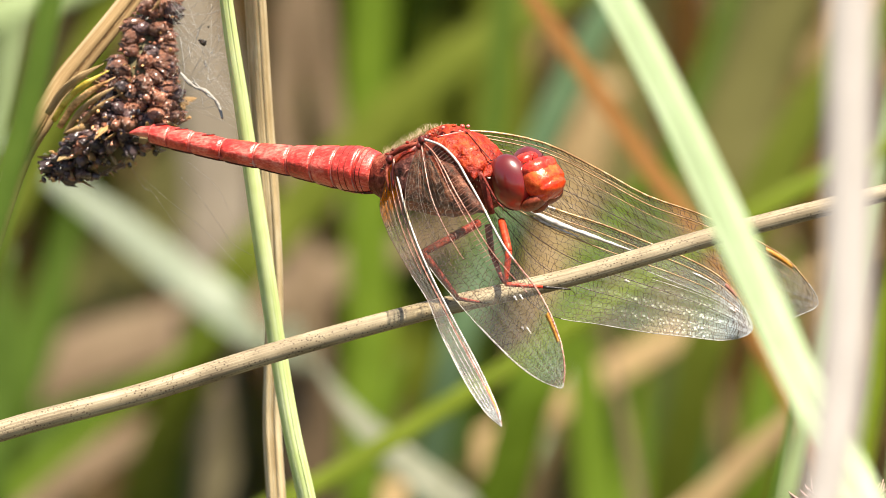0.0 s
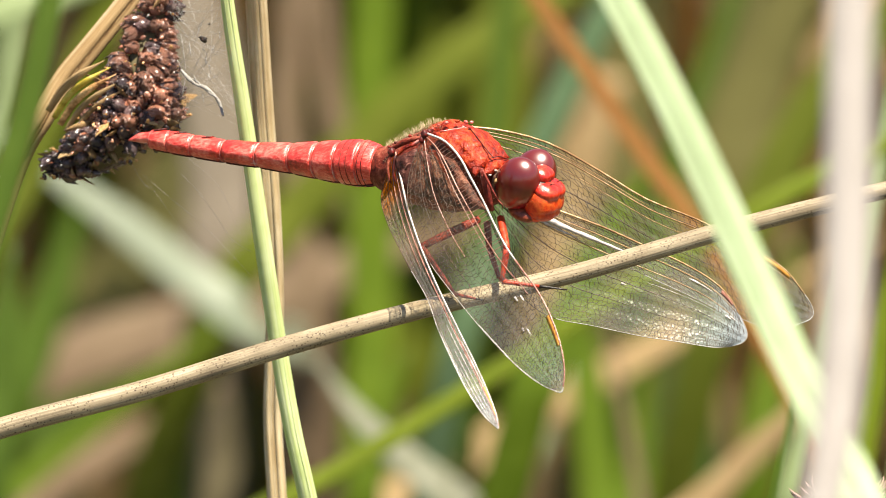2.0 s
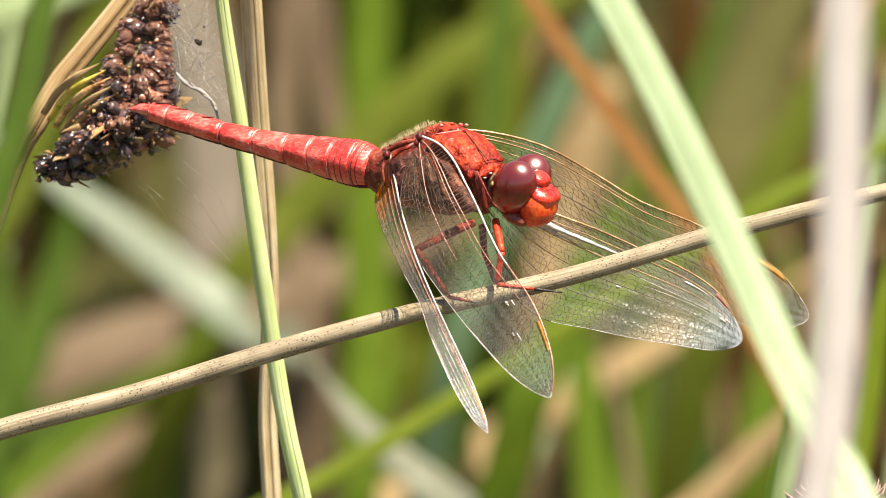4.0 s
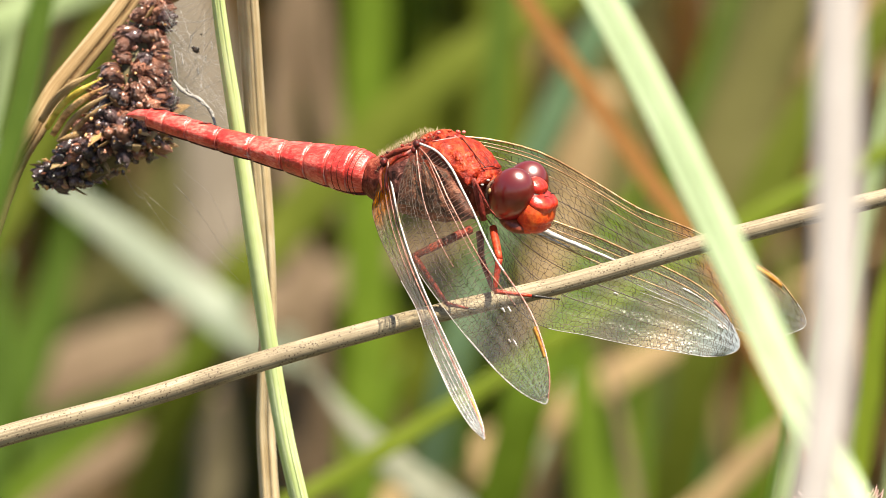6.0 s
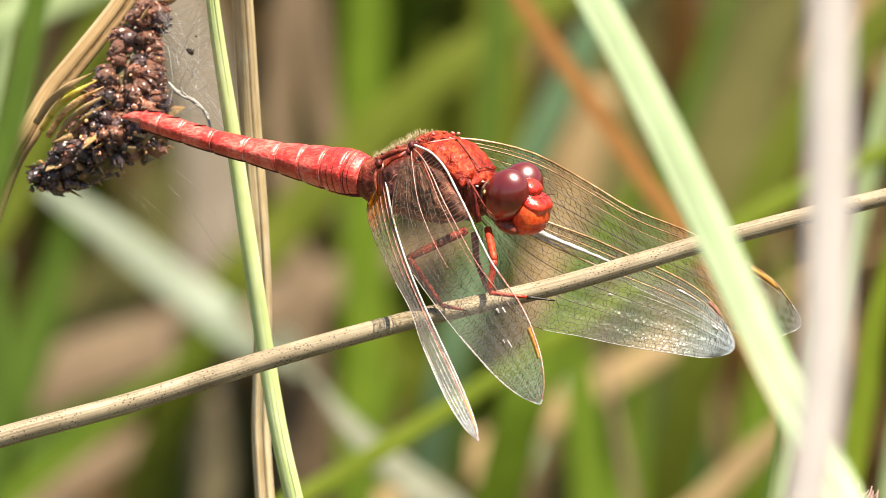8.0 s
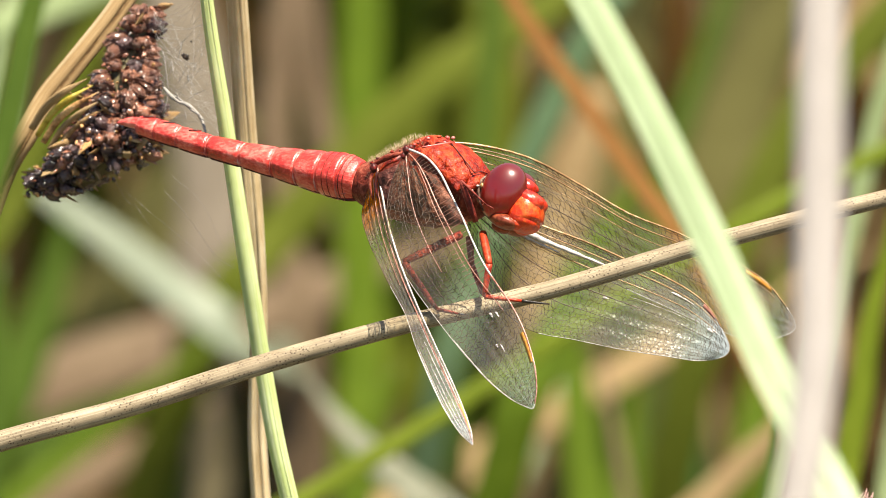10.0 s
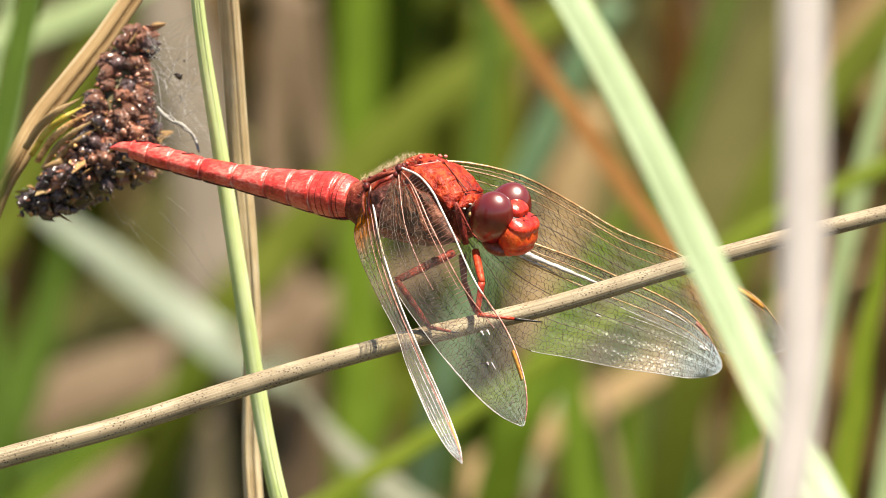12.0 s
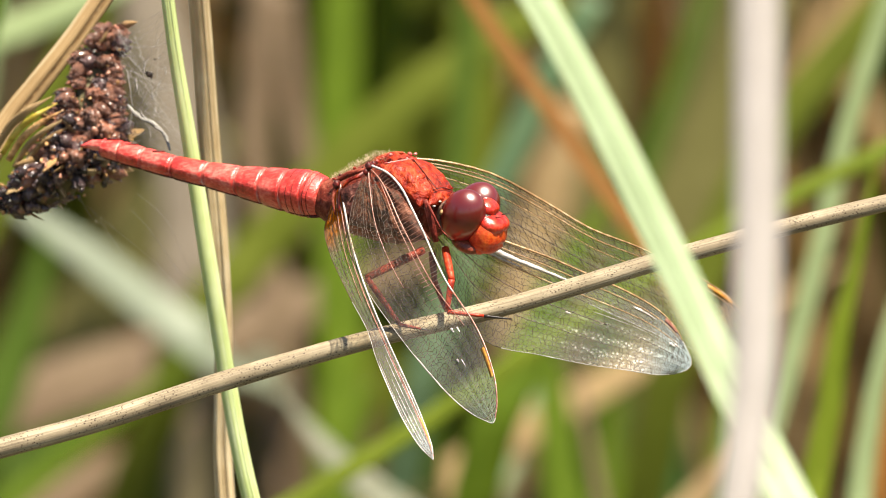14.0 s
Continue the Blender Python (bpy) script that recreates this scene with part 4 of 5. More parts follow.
def build_wing(name, label, root, lead, trail, mains, rows, cells, seed, skin, shining, edge, spot_at=0.80, bright=None, ladder=False, spot=None):
    """A wing between its leading and trailing edge (points x, y, z in mm, root to tip): membrane, main veins, cross veins, wing spot.
    mains: share of the chord at root and tip, from and to along the wing, half-thickness (mm), material."""
    root = Vector(root)
    a = curve_through([Vector(p) - root for p in lead], 8)
    b = curve_through([Vector(p) - root for p in trail], 8)
    n, m = len(a), len(b)
    normal = (a[-1] - a[0]).cross(b[m // 2] - a[n // 2]).normalized()

    def on(line, s):
        i = min(s * (len(line) - 1), len(line) - 1.001)
        return line[int(i)].lerp(line[int(i) + 1], i - int(i))

    def spot_of(s, c):
        pleat = 0.10 * math.sin(c * 11 * math.pi) * math.sin(math.pi * min(1, c * 1.05)) * (1 - 0.8 * s)
        bow = 0.4 * math.sin(math.pi * c) * math.sin(math.pi * min(1, s + 0.1))
        round_off = (b[-1] - a[-1]).length * 0.42 * math.sin(math.pi * c) * max(0.0, (s - 0.82) / 0.18) ** 2
        return on(a, s).lerp(on(b, s), c) + normal * (pleat + bow) + (a[-1] - a[0]).normalized() * round_off

    sheet, us, cs = Shape(), 64, 32
    for i in range(us + 1):
        for j in range(cs + 1):
            sheet.v.append(spot_of(i / us, j / cs) * MM)
            sheet.uv.append((i / us, j / cs))
    for i in range(us):
        for j in range(cs):
            k = i * (cs + 1) + j
            sheet.f.append((k, k + 1, k + cs + 2, k + cs + 1))
    wing = part(name, sheet, skin, FLY, label)
    wing.location = root * MM
    rng = random.Random(seed)

    def vein(pts, wide, mat, title="vein"):
        part(title, loft(Shape(), [p * MM for p in pts], [w * MM for w in wide], [w * MM for w in wide], 6, tuple(normal)), mat, wing)

    # shining: stretch of the leading edge whose glint is painted in pale colour
    cuts = [0.0, *shining, 1.0]
    for k in range(3):
        if cuts[k + 1] > cuts[k]:
            wide = [0.100 - 0.05 * cuts[k], 0.100 - 0.05 * cuts[k + 1]]
            vein([spot_of(cuts[k] + (cuts[k + 1] - cuts[k]) * i / 24, 0.0) for i in range(25)], wide, PALE_VEIN_GLINT if k == 1 else edge, "leading_edge")
    vein([spot_of(0.4 * i / 16, 1.0) for i in range(17)], [0.022, 0.026], VEIN, "trailing_edge")
    vein([spot_of(0.4 + 0.6 * i / 24, 1.0) for i in range(25)], [0.026, 0.03], SILK, "trailing_edge")
    vein([spot_of(1.0, j / 10) for j in range(11)], [0.04, 0.035], SILK, "trailing_edge")
    for c0, c1, s0, s1, w, mat in mains:
        vein([spot_of(s0 + (s1 - s0) * i / 32, c0 + (c1 - c0) * (i / 32) ** 0.8) for i in range(33)], [w * 1.1, w, w * 0.8, w * 0.55], mat, "vein_and_glint")
    c0, c1, s0, s1 = mains[0][:4]
    ladder_end = 0.5 if ladder else 0.0

    def rail(s):
        return c0 + (c1 - c0) * (max(0.0, s - s0) / (s1 - s0)) ** 0.8

    levels = [(k / rows) ** 1.15 for k in range(rows + 1)]
    wavy = [(rng.uniform(-0.012, 0.012), rng.uniform(0, 6)) for _ in levels]

    def level(k, s):
        if k in (0, rows):
            return levels[k]
        w, ph = wavy[k]
        zig = 0.0
        if k > 3:
            i = s * cells * (0.6 + 0.45 * k / rows) + k * 0.5
            zig = (abs(i % 2 - 1) - 0.5) * 0.38 / rows
        return min(0.99, max(0.01, levels[k] + w * math.sin(7 * s + ph) + 0.03 * math.sin(math.pi * s) * (k / rows) + zig))

    for k in range(1, rows):
        stop = 0.97 if k > 2 else 0.93
        # rows fade in with distance from the root, where the wing is narrow
        start = 0.01 if k % 2 else 0.10
        if ladder and levels[k] < c0:
            start = ladder_end
        fine = 36 if k < 4 else 150
        vein([spot_of(start + (stop - start) * i / fine, level(k, start + (stop - start) * i / fine)) for i in range(fine + 1)], [0.014, 0.014, 0.013, 0.012] if k > 2 else [0.022, 0.020, 0.018, 0.014], VEIN, "vein")
    # bright: sun glints on the pleats, painted as pale strips
    if bright:
        for c, s0, s1, w in bright:
            vein([spot_of(s0 + (s1 - s0) * i / 24, c + 0.002 * math.sin(1.9 * i)) for i in range(25)], [w * 0.35, w * 0.9, w, w * 0.6, w * 0.75, w * 0.5, w * 0.45, w * 0.2], PALE_VEIN_GLINT, "vein_and_glint")
    rungs = RED_VEIN if edge is RED_VEIN else VEIN
    net, shiny = Shape(), Shape()
    for k in range(rows):
        count = int(cells * (0.62 + 0.9 * k / rows))
        for i in range(count):
            s = (i + 0.5 + rng.uniform(-0.28, 0.28)) / count
            if s > 0.985:
                continue
            s2 = min(0.99, max(0.0, s + rng.uniform(-0.008, 0.014)))
            run = [spot_of(s, level(k, s)) * MM, spot_of(s2, level(k + 1, s2)) * MM]
            if ladder and s < ladder_end and levels[k + 1] < c0 * 1.1:
                continue
            w = 0.021 * MM
            loft(net, run, [w], [w], 3, tuple(normal), caps=False)
    for i in range(34 if ladder else 60):
        s = 0.03 + (0.47 if ladder else 0.86) * (i + rng.uniform(-0.2, 0.2)) / (34 if ladder else 60)
        top = rail(s)
        w = (0.026 if ladder else 0.018) * MM
        loft(shiny, [spot_of(s, top * q / 4 + 0.001) * MM for q in range(5)], [w], [w], 4, tuple(normal), caps=False)
    tagged(part("vein_net", net, VEIN, wing, "fine net of brown cross veins"), kind="stuff")
    tagged(part("vein_ladder", shiny, rungs, wing, "reddish cross veins behind the leading edge"), kind="stuff")
    patch = Shape()
    t0, t1 = spot_at, spot_at + 0.10
    for lift in (0.03, -0.03):
        for i in range(7):
            for c in (0.004, level(2, t0)):
                patch.v.append((spot_of(t0 + (t1 - t0) * i / 6, c) + normal * lift) * MM)
                patch.uv.append((i / 6, c))
    for i in range(6):
        k = i * 2
        patch.f += [(k, k + 2, k + 3, k + 1), (k + 14, k + 15, k + 17, k + 16), (k, k + 14, k + 16, k + 2), (k + 1, k + 3, k + 17, k + 15)]
    part("wing_spot", patch, spot or SPOT, wing, "small amber spot at the leading edge")
    return wing, root


def leg(name, label, points, widths, material, parent=None, spines=9, seed=1, base=None):
    """A leg joint by joint: femur, tibia and foot as separate parts; points in mm."""
    p = [Vector(q) * MM for q in points]
    o = base or p[0]
    first = None
    titles = ("femur", "tibia", "tarsus", "claw")
    rng = random.Random(seed)
    for i in range(len(p) - 1):
        w0, w1 = widths[i], widths[i + 1]
        shape = Shape()
        line = [p[i].lerp(p[i + 1], k / 5) - o for k in range(6)]
        loft(shape, line, [w0 * MM, (w0 * 0.6 + w1 * 0.5) * MM, w1 * MM], [w0 * MM, (w0 * 0.6 + w1 * 0.5) * MM, w1 * MM], 8)
        along = (p[i + 1] - p[i])
        if i == 1:
            for k in range(spines):
                f = p[i] + along * ((k + 0.5) / spines) - o
                way = Vector((rng.uniform(-0.5, 0.5), rng.uniform(-0.6, 0.3), -0.8)).normalized()
                loft(shape, [f, f + way * 0.55 * MM], [0.022 * MM, 0.006 * MM], [0.022 * MM, 0.006 * MM], 4)
        mat = CLAW if i >= 3 else material
        if first is None:
            first = part(name, shape, mat, FLY, label)
            first.location = o
        else:
            part(titles[min(i, 3)], shape, mat, first)
    return first


ABDOMEN, ABDOMEN_AT = build_abdomen()
build_thorax()
HEAD = build_head()
HEAD_AT = Vector((6.66, yaw_depth(6.25) - 0.4, 4.51)) * MM
HEAD_MIDDLE = Vector((0.45, 0, 0.75)) * MM

FORE_NEAR, FORE_NEAR_AT = build_wing("forewing", "clear forewing lowered beside the thorax", (-1.37, -4.2, 8.88),
    [(-1.37, -4.2, 8.88), (-0.12, -5.2, 8.31), (0.96, -6.4, 7.13), (1.86, -7.6, 5.39), (2.72, -8.8, 3.66), (3.58, -10.2, 1.71), (4.47, -11.6, -0.06), (5.54, -13, -1.66), (6.44, -14, -2.95), (7.25, -15, -4.45), (7.89, -16, -6.13), (8.35, -17, -7.89), (8.47, -17.6, -9.56), (8.34, -18, -10.59)],
    [(-1.81, -3.9, 8.41), (-2.64, -4.4, 6.59), (-3.07, -5.4, 3.99), (-2.56, -6.6, 1.3), (-1.44, -8.2, -1.04), (0.2, -10, -3.37), (1.79, -12, -5.44), (3.37, -13.6, -7.33), (5.13, -15.4, -9.18), (6.71, -17, -10.37), (7.91, -18, -10.93)],
    [(0.34, 0.15, 0.005, 0.62, 0.062, RED_VEIN), (0.37, 0.26, 0.005, 0.45, 0.032, RED_VEIN), (0.66, 0.58, 0.005, 0.42, 0.045, RED_VEIN), (0.80, 0.75, 0.01, 0.6, 0.025, VEIN)],
    17, 66, 21, GREY_WING, (0.0, 0.5), RED_VEIN, 0.72, ((0.34, 0.600, 0.618, 0.11), (0.26, 0.607, 0.628, 0.08), (0.52, 0.70, 0.712, 0.10), (0.46, 0.707, 0.735, 0.05), (0.99, 0.62, 0.93, 0.045)), ladder=True)
HIND_NEAR, HIND_NEAR_AT = build_wing("hindwing", "clear hindwing seen nearly edge-on with amber root", (-3.85, -2.6, 7.55),
    [(-3.85, -2.6, 7.55), (-3.51, -3.6, 5.73), (-3.03, -5.4, 3.34), (-2.3, -7.2, 0.82), (-1.52, -9, -1.29), (-0.49, -11, -3.71), (0.58, -13, -6.03), (1.65, -15, -8.31), (2.59, -16.8, -10.49), (3.35, -18, -12.63), (3.48, -18.5, -13.53)],
    [(-4.73, -0.8, 5.31), (-5.04, -1.8, 3.92), (-4.56, -3.8, 2), (-3.73, -6.4, 0.18), (-2.82, -9, -1.64), (-1.66, -11.6, -3.79), (-0.93, -14.2, -6.03), (0.1, -16.2, -8.51), (1.25, -17.8, -10.91), (2.49, -18.6, -12.8), (3.35, -18.8, -13.61)],
    [(0.12, 0.18, 0.01, 0.95, 0.055, RED_VEIN), (0.30, 0.34, 0.01, 0.40, 0.035, RED_VEIN), (0.55, 0.6, 0.02, 0.5, 0.022, VEIN)],
    12, 60, 22, AMBER_WING, (0.03, 0.97), RED_VEIN, 0.80, ((0.55, 0.66, 0.98, 0.030), (0.36, 0.58, 0.97, 0.028), (0.20, 0.52, 0.88, 0.026), (0.72, 0.72, 0.96, 0.030), (0.86, 0.60, 0.82, 0.024), (0.10, 0.64, 0.995, 0.045), (0.97, 0.62, 0.99, 0.060)))
FORE_FAR, FORE_FAR_AT = build_wing("forewing", "clear forewing spread to the far side", (0.70, 2, 9.35),
    [(0.70, 2, 9.45), (3.74, 2.4, 9.26), (7.87, 3, 8.22), (12.01, 3.6, 5.98), (15.50, 4.2, 3.88), (19.43, 4.8, 2.31), (23.36, 5.4, 0.31), (26.20, 5.8, -1.53), (27.72, 6, -3.44)],
    [(2.43, 2, 6.48), (6.13, 2.4, 3.44), (10.70, 3, 0.48), (14.62, 3.6, -1.61), (18.11, 4.2, -3.22), (21.17, 4.8, -4.66), (23.57, 5.4, -5.62), (25.63, 5.8, -6.23), (27.38, 6, -5.71)],
    [(0.05, 0.07, 0.02, 0.5, 0.04, GOLD_VEIN), (0.10, 0.12, 0.02, 0.92, 0.055, GOLD_VEIN), (0.22, 0.25, 0.04, 0.9, 0.035, GOLD_VEIN), (0.45, 0.5, 0.05, 0.85, 0.03, VEIN)],
    16, 84, 23, WING, (0.0, 0.0), GOLD_VEIN, 0.80)
HIND_FAR, HIND_FAR_AT = build_wing("hindwing", "clear broad hindwing spread to the far side", (2.22, 0.5, 6.12),
    [(2.22, 0.5, 6.12), (5.04, 0.6, 4.56), (8.73, 0.8, 3.00), (12.21, 1.2, 1.69), (15.47, 1.6, 0.22), (18.52, 2, -1.17), (20.79, 2.4, -2.57), (22.01, 2.8, -3.87), (22.62, 3, -5.00)],
    [(2.78, 0.5, 3.52), (4.17, 0.6, 0.48), (5.39, 0.7, -3.00), (7.86, 0.8, -5.08), (11.34, 0.9, -5.86), (15.03, 0.75, -6.65), (18.07, 0.7, -7.12), (20.51, 1.2, -7.52), (21.87, 2.4, -7.48)],
    [(0.07, 0.10, 0.02, 0.94, 0.05, GOLD_VEIN), (0.20, 0.24, 0.03, 0.92, 0.045, GOLD_VEIN), (0.34, 0.5, 0.04, 0.9, 0.035, VEIN), (0.55, 0.7, 0.05, 0.7, 0.03, VEIN)],
    21, 66, 24, SHEEN_TIP_WING, (0.08, 0.24), GOLD_VEIN, 0.80, ((0.14, 0.18, 0.48, 0.25), (0.19, 0.20, 0.33, 0.13), (0.13, 0.66, 0.76, 0.10), (0.33, 0.87, 0.91, 0.14), (0.29, 0.90, 0.935, 0.10), (0.46, 0.50, 0.515, 0.10), (0.36, 0.56, 0.84, 0.022)), spot=RED_VEIN)

leg("leg", "dark red hind leg reaching down to the stem", [(2.51, -3.5, 2.30), (-1.82, -6.5, 0.22), (0.69, -6, -3.42), (2.33, -6.6, -3.76), (2.94, -6.6, -3.85)], [0.34, 0.26, 0.16, 0.08, 0.04], LEG, seed=2)
leg("leg", "red middle leg gripping the stem", [(4.24, -4.5, 2.42), (4.71, -7, 0.04), (4.32, -6.8, -2.46), (7.18, -6.6, -2.81), (9.34, -6.2, -3.07)], [0.30, 0.26, 0.18, 0.12, 0.05], BRIGHT_LEG, seed=3)
leg("leg", "brown middle leg on the far side of the stem", [(3.21, -1.5, 2.13), (3.38, -2, 0.04), (4.16, -3, -2.21), (5.24, -3.2, -2.56), (5.89, -3.2, -2.69)], [0.28, 0.22, 0.16, 0.1, 0.04], LEG, seed=4)


def build_foreleg():
    """Near foreleg, used to wipe the head: femur, and a tibia that turns at the knee."""
    hip, knee, foot = (Vector(q) * MM for q in ((3.54, -7.2, 2.98), (2.76, -8.2, 6.17), (3.97, -8.4, 3.84)))
    femur = part("foreleg", loft(Shape(), [(knee - hip) * (k / 5) for k in range(6)], [0.24 * MM, 0.29 * MM, 0.17 * MM], [0.24 * MM, 0.29 * MM, 0.17 * MM], 8), LEG, FLY, "slender red foreleg held behind the head")
    femur.location = hip
    shin = Shape()
    run = [(foot - knee) * (k / 5) for k in range(6)]
    loft(shin, run, [0.14 * MM, 0.10 * MM, 0.06 * MM], [0.14 * MM, 0.10 * MM, 0.06 * MM], 8)
    loft(shin, [run[-1], run[-1] * 1.18 + Vector((0.2, -0.1, 0)) * MM, run[-1] * 1.34], [0.05 * MM, 0.04 * MM, 0.02 * MM], [0.05 * MM, 0.04 * MM, 0.02 * MM], 6)
    for k in range(8):
        f = run[0].lerp(run[-1], (k + 0.5) / 8)
        loft(shin, [f, f + Vector((-0.30, -0.2, -0.12)) * MM], [0.02 * MM, 0.006 * MM], [0.02 * MM, 0.006 * MM], 4)
    tibia = part("tibia", shin, LEG, femur)
    tibia.location = knee - hip
    return femur, hip, tibia, knee - hip


FORELEG, HIP_AT, TIBIA, KNEE_AT = build_foreleg()


# ---- out of focus: nearer and further plants ----
def build_front():
    """Blurred plants between the viewer and the perch."""
    sway = []
    sway.append(blade("grass_blade", "pale lime grass blade lit by the sun", "grass blade",
        [(7.77, -165, 24.00), (11.89, -166, 17.03), (15.90, -167, 9.30), (19.89, -168, 0.81), (23.71, -170, -7.66), (26.67, -172.5, -13.41), (28.61, -175, -17.60), (30.82, -179, -23.67)],
        [2.20, 2.40, 2.55, 2.70, 2.80, 2.95, 3.10, 3.20, 3.3, 3.0, 2.32], LIME_BLADE, 0.10, 60, 30, moving=True))
    sway.append(blade("dry_stalk", "bleached pinkish grey dry stalk", "stalk",
        [(25.24, -289, 25.97), (25.06, -291, 15.43), (24.91, -293, 4.93), (24.62, -295, -4.15), (24.19, -296, -9.03), (23.71, -297, -12.50), (23.03, -298, -16.32), (21.74, -300, -22.89)],
        [2.78, 2.92, 2.92, 2.92, 2.78, 2.57, 2.57, 2.57, 2.57, 2.43], BLEACHED, 0.5, -40, -160, moving=True))
    blade("grass_blade", "broad fresh green grass blade", "grass blade",
        [(-25.25, -190, 22.03), (-26.54, -190, 16.72), (-27.3, -190, 12.93), (-28.21, -190, 9.14), (-29.27, -190, 5.35), (-30.33, -190, 1.55), (-32, -190, -4.51)],
        [1.70, 1.80, 1.90, 1.95, 1.95, 1.90, 1.70], MID_GREEN, 0.12, -20, 20)
    return sway


LIME_SWAY, STALK_SWAY = build_front()


def build_back():
    """Blurred single plants behind the perch."""
    def one(label, mat, pts, width, thick=0.12, aside=0, depth=60, bend=0.4, name="grass_blade", category="grass blade"):
        blade(name, label, category, pts, [width * (0.1 if pts[0][2] < 17 else 0.85), width * (0.75 if pts[0][2] < 17 else 1), width, width, width * 0.9], mat, thick, aside, depth, bend=bend, steps=4, group="blades behind the perch")

    one("broad grey green leaf lying aslant", SAGE, [(-48.54, 560, 14.97), (-41.98, 560, 8.71), (-34.23, 560, 3.04), (-26.77, 560, -2.92), (-21.11, 560, -7.1), (-17.43, 620, -11.29), (-16.6, 900, -19.38)], 5.2)
    one("pale sage leaf standing aslant", PALE_LEAF, [(-41.75, 520, 35.14), (-43.62, 520, 26.95), (-44.79, 520, 19.35), (-45.61, 520, 13.51), (-47.01, 520, 8.24), (-49.93, 520, 1.23)], 2.9)
    one("olive blade behind the seed cluster", OLIVE, [(-26.19, 450, 33.92), (-30.99, 450, 27.15), (-35.22, 450, 20.38), (-38.89, 450, 13.6), (-42.28, 450, 6.27), (-46.51, 450, -2.2)], 3.6)
    one("dark green blade standing upright", MID_GREEN, [(7.07, 520, 36.31), (6.49, 520, 26.95), (5.91, 520, 18.77), (5.15, 520, 11.75), (4.33, 520, 4.74), (2.98, 520, -6.96)], 2.5)
    one("broad dull olive brown leaf", DULL, [(44.0, 740, 42.0), (37.5, 740, 27.0), (33.0, 740, 13.0), (29.5, 740, 2.0), (26.0, 740, -12.0)], 11.0)
    one("dull olive brown leaf", DULL, [(24.5, 780, 42.0), (22.5, 780, 27.0), (21.0, 780, 14.0), (19.5, 780, 3.0), (18.0, 780, -10.0)], 8.0)
    one("dull olive brown leaf behind the others", DULL, [(-24.65, 840, 19.03), (-30.75, 840, 9.55), (-36.85, 840, 0.75), (-41.59, 840, -8.06), (-45.65, 840, -21.61)], 9.0)
    one("dull brown leaf behind the others", BROWN, [(-19.06, 860, 12.36), (-18.38, 860, 4.17), (-17.69, 860, -4.03), (-17.01, 860, -13.59), (-16.33, 860, -31.35)], 7.0)
    one("olive leaf behind the others", OLIVE, [(1.09, 860, 38.32), (-0.61, 860, 26.03), (-2.32, 860, 16.46), (-3.35, 860, 4.17), (-4.37, 860, -17.69)], 8.0)
    one("mottled withered leaf with glints painted pale", MOTTLED, [(-12.51, 430, -11.12), (-9.16, 430, -15.59), (-4.69, 430, -20.06), (0.89, 430, -24.52), (6.48, 430, -30.11)], 3.91)
    one("bright green upright blade", GREEN, [(-7.19, 640, 37.23), (-7.68, 640, 27.32), (-8.18, 640, 8.73), (-7.99, 640, -0.56), (-7.93, 640, -11.09), (-8.92, 640, -28.43)], 5.20)
    one("olive green blade leaning aslant", OLIVE, [(16.78, 600, 30.45), (8.87, 600, 25.47), (0.97, 600, 20.12), (-5.11, 600, 14.95), (-11.18, 600, 9.18), (-16.66, 600, 3.40), (-23.34, 600, -4.80)], 5.17)
    one("long yellow green blade leaning aslant", YELLOW_GREEN, [(64.0, 300, 20.6), (50.85, 300, 14.38), (40.85, 300, 9.74), (34.70, 300, 6.83), (29.23, 300, 3.91), (20.63, 300, -1.25), (14.38, 300, -5.16), (9.17, 300, -8.49), (5.00, 300, -11.20), (-4.38, 300, -17.04), (-11.67, 300, -21.31), (-17.92, 300, -24.54), (-25.22, 300, -29.65)], 1.88, aside=-100)
    one("rust brown withered blade", RUST, [(4.56, 330, 30.25), (8.79, 330, 23.36), (13.56, 330, 16.47), (18.59, 330, 9.06), (23.20, 330, 2.60), (27.33, 330, -4.18), (31.57, 330, -11.60), (36.87, 330, -22.19)], 1.85, aside=60)
    one("pale blue green slender grass blade", AQUA, [(19.45, 500, 29.00), (15.40, 500, 22.06), (11.64, 500, 14.53), (7.87, 500, 6.43), (4.40, 500, -1.68), (0.93, 500, -11.52)], 3.47)
    one("broad dry buff withered leaf", BROWN, [(13.75, 700, 7.07), (-1.53, 700, 1.34), (-11.72, 700, -2.48), (-21.27, 700, -6.30), (-37.19, 700, -10.89), (-49.92, 700, -15.86), (-62.66, 700, -22.86)], 7.64)
    one("dry buff withered leaf", BUFF, [(47.17, 600, 1.28), (34.40, 600, -4.80), (24.07, 600, -9.66), (17.99, 600, -13.01), (8.27, 600, -18.78), (-0.24, 600, -24.25), (-11.18, 600, -31.55)], 4.25)
    one("dull withered stem standing upright", BROWN, [(-16.41, 680, 34.14), (-17.04, 680, 24.04), (-17.61, 680, 15.21), (-16.03, 680, 2.59), (-14.13, 680, -10.03)], 3.47)
    one("bleached withered leaf lying aslant", GREY_DRY, [(-31.66, 760, 36.70), (-29.04, 760, 27.54), (-26.95, 760, 18.38), (-25.64, 760, 7.92), (-26.43, 760, -5.17)], 7.85)
    one("dull brown withered leaf", BROWN, [(-23.79, 640, -14.80), (-29.98, 640, -18.21), (-36.79, 640, -22.24), (-44.85, 640, -27.19), (-52.28, 640, -31.53)], 4.65)
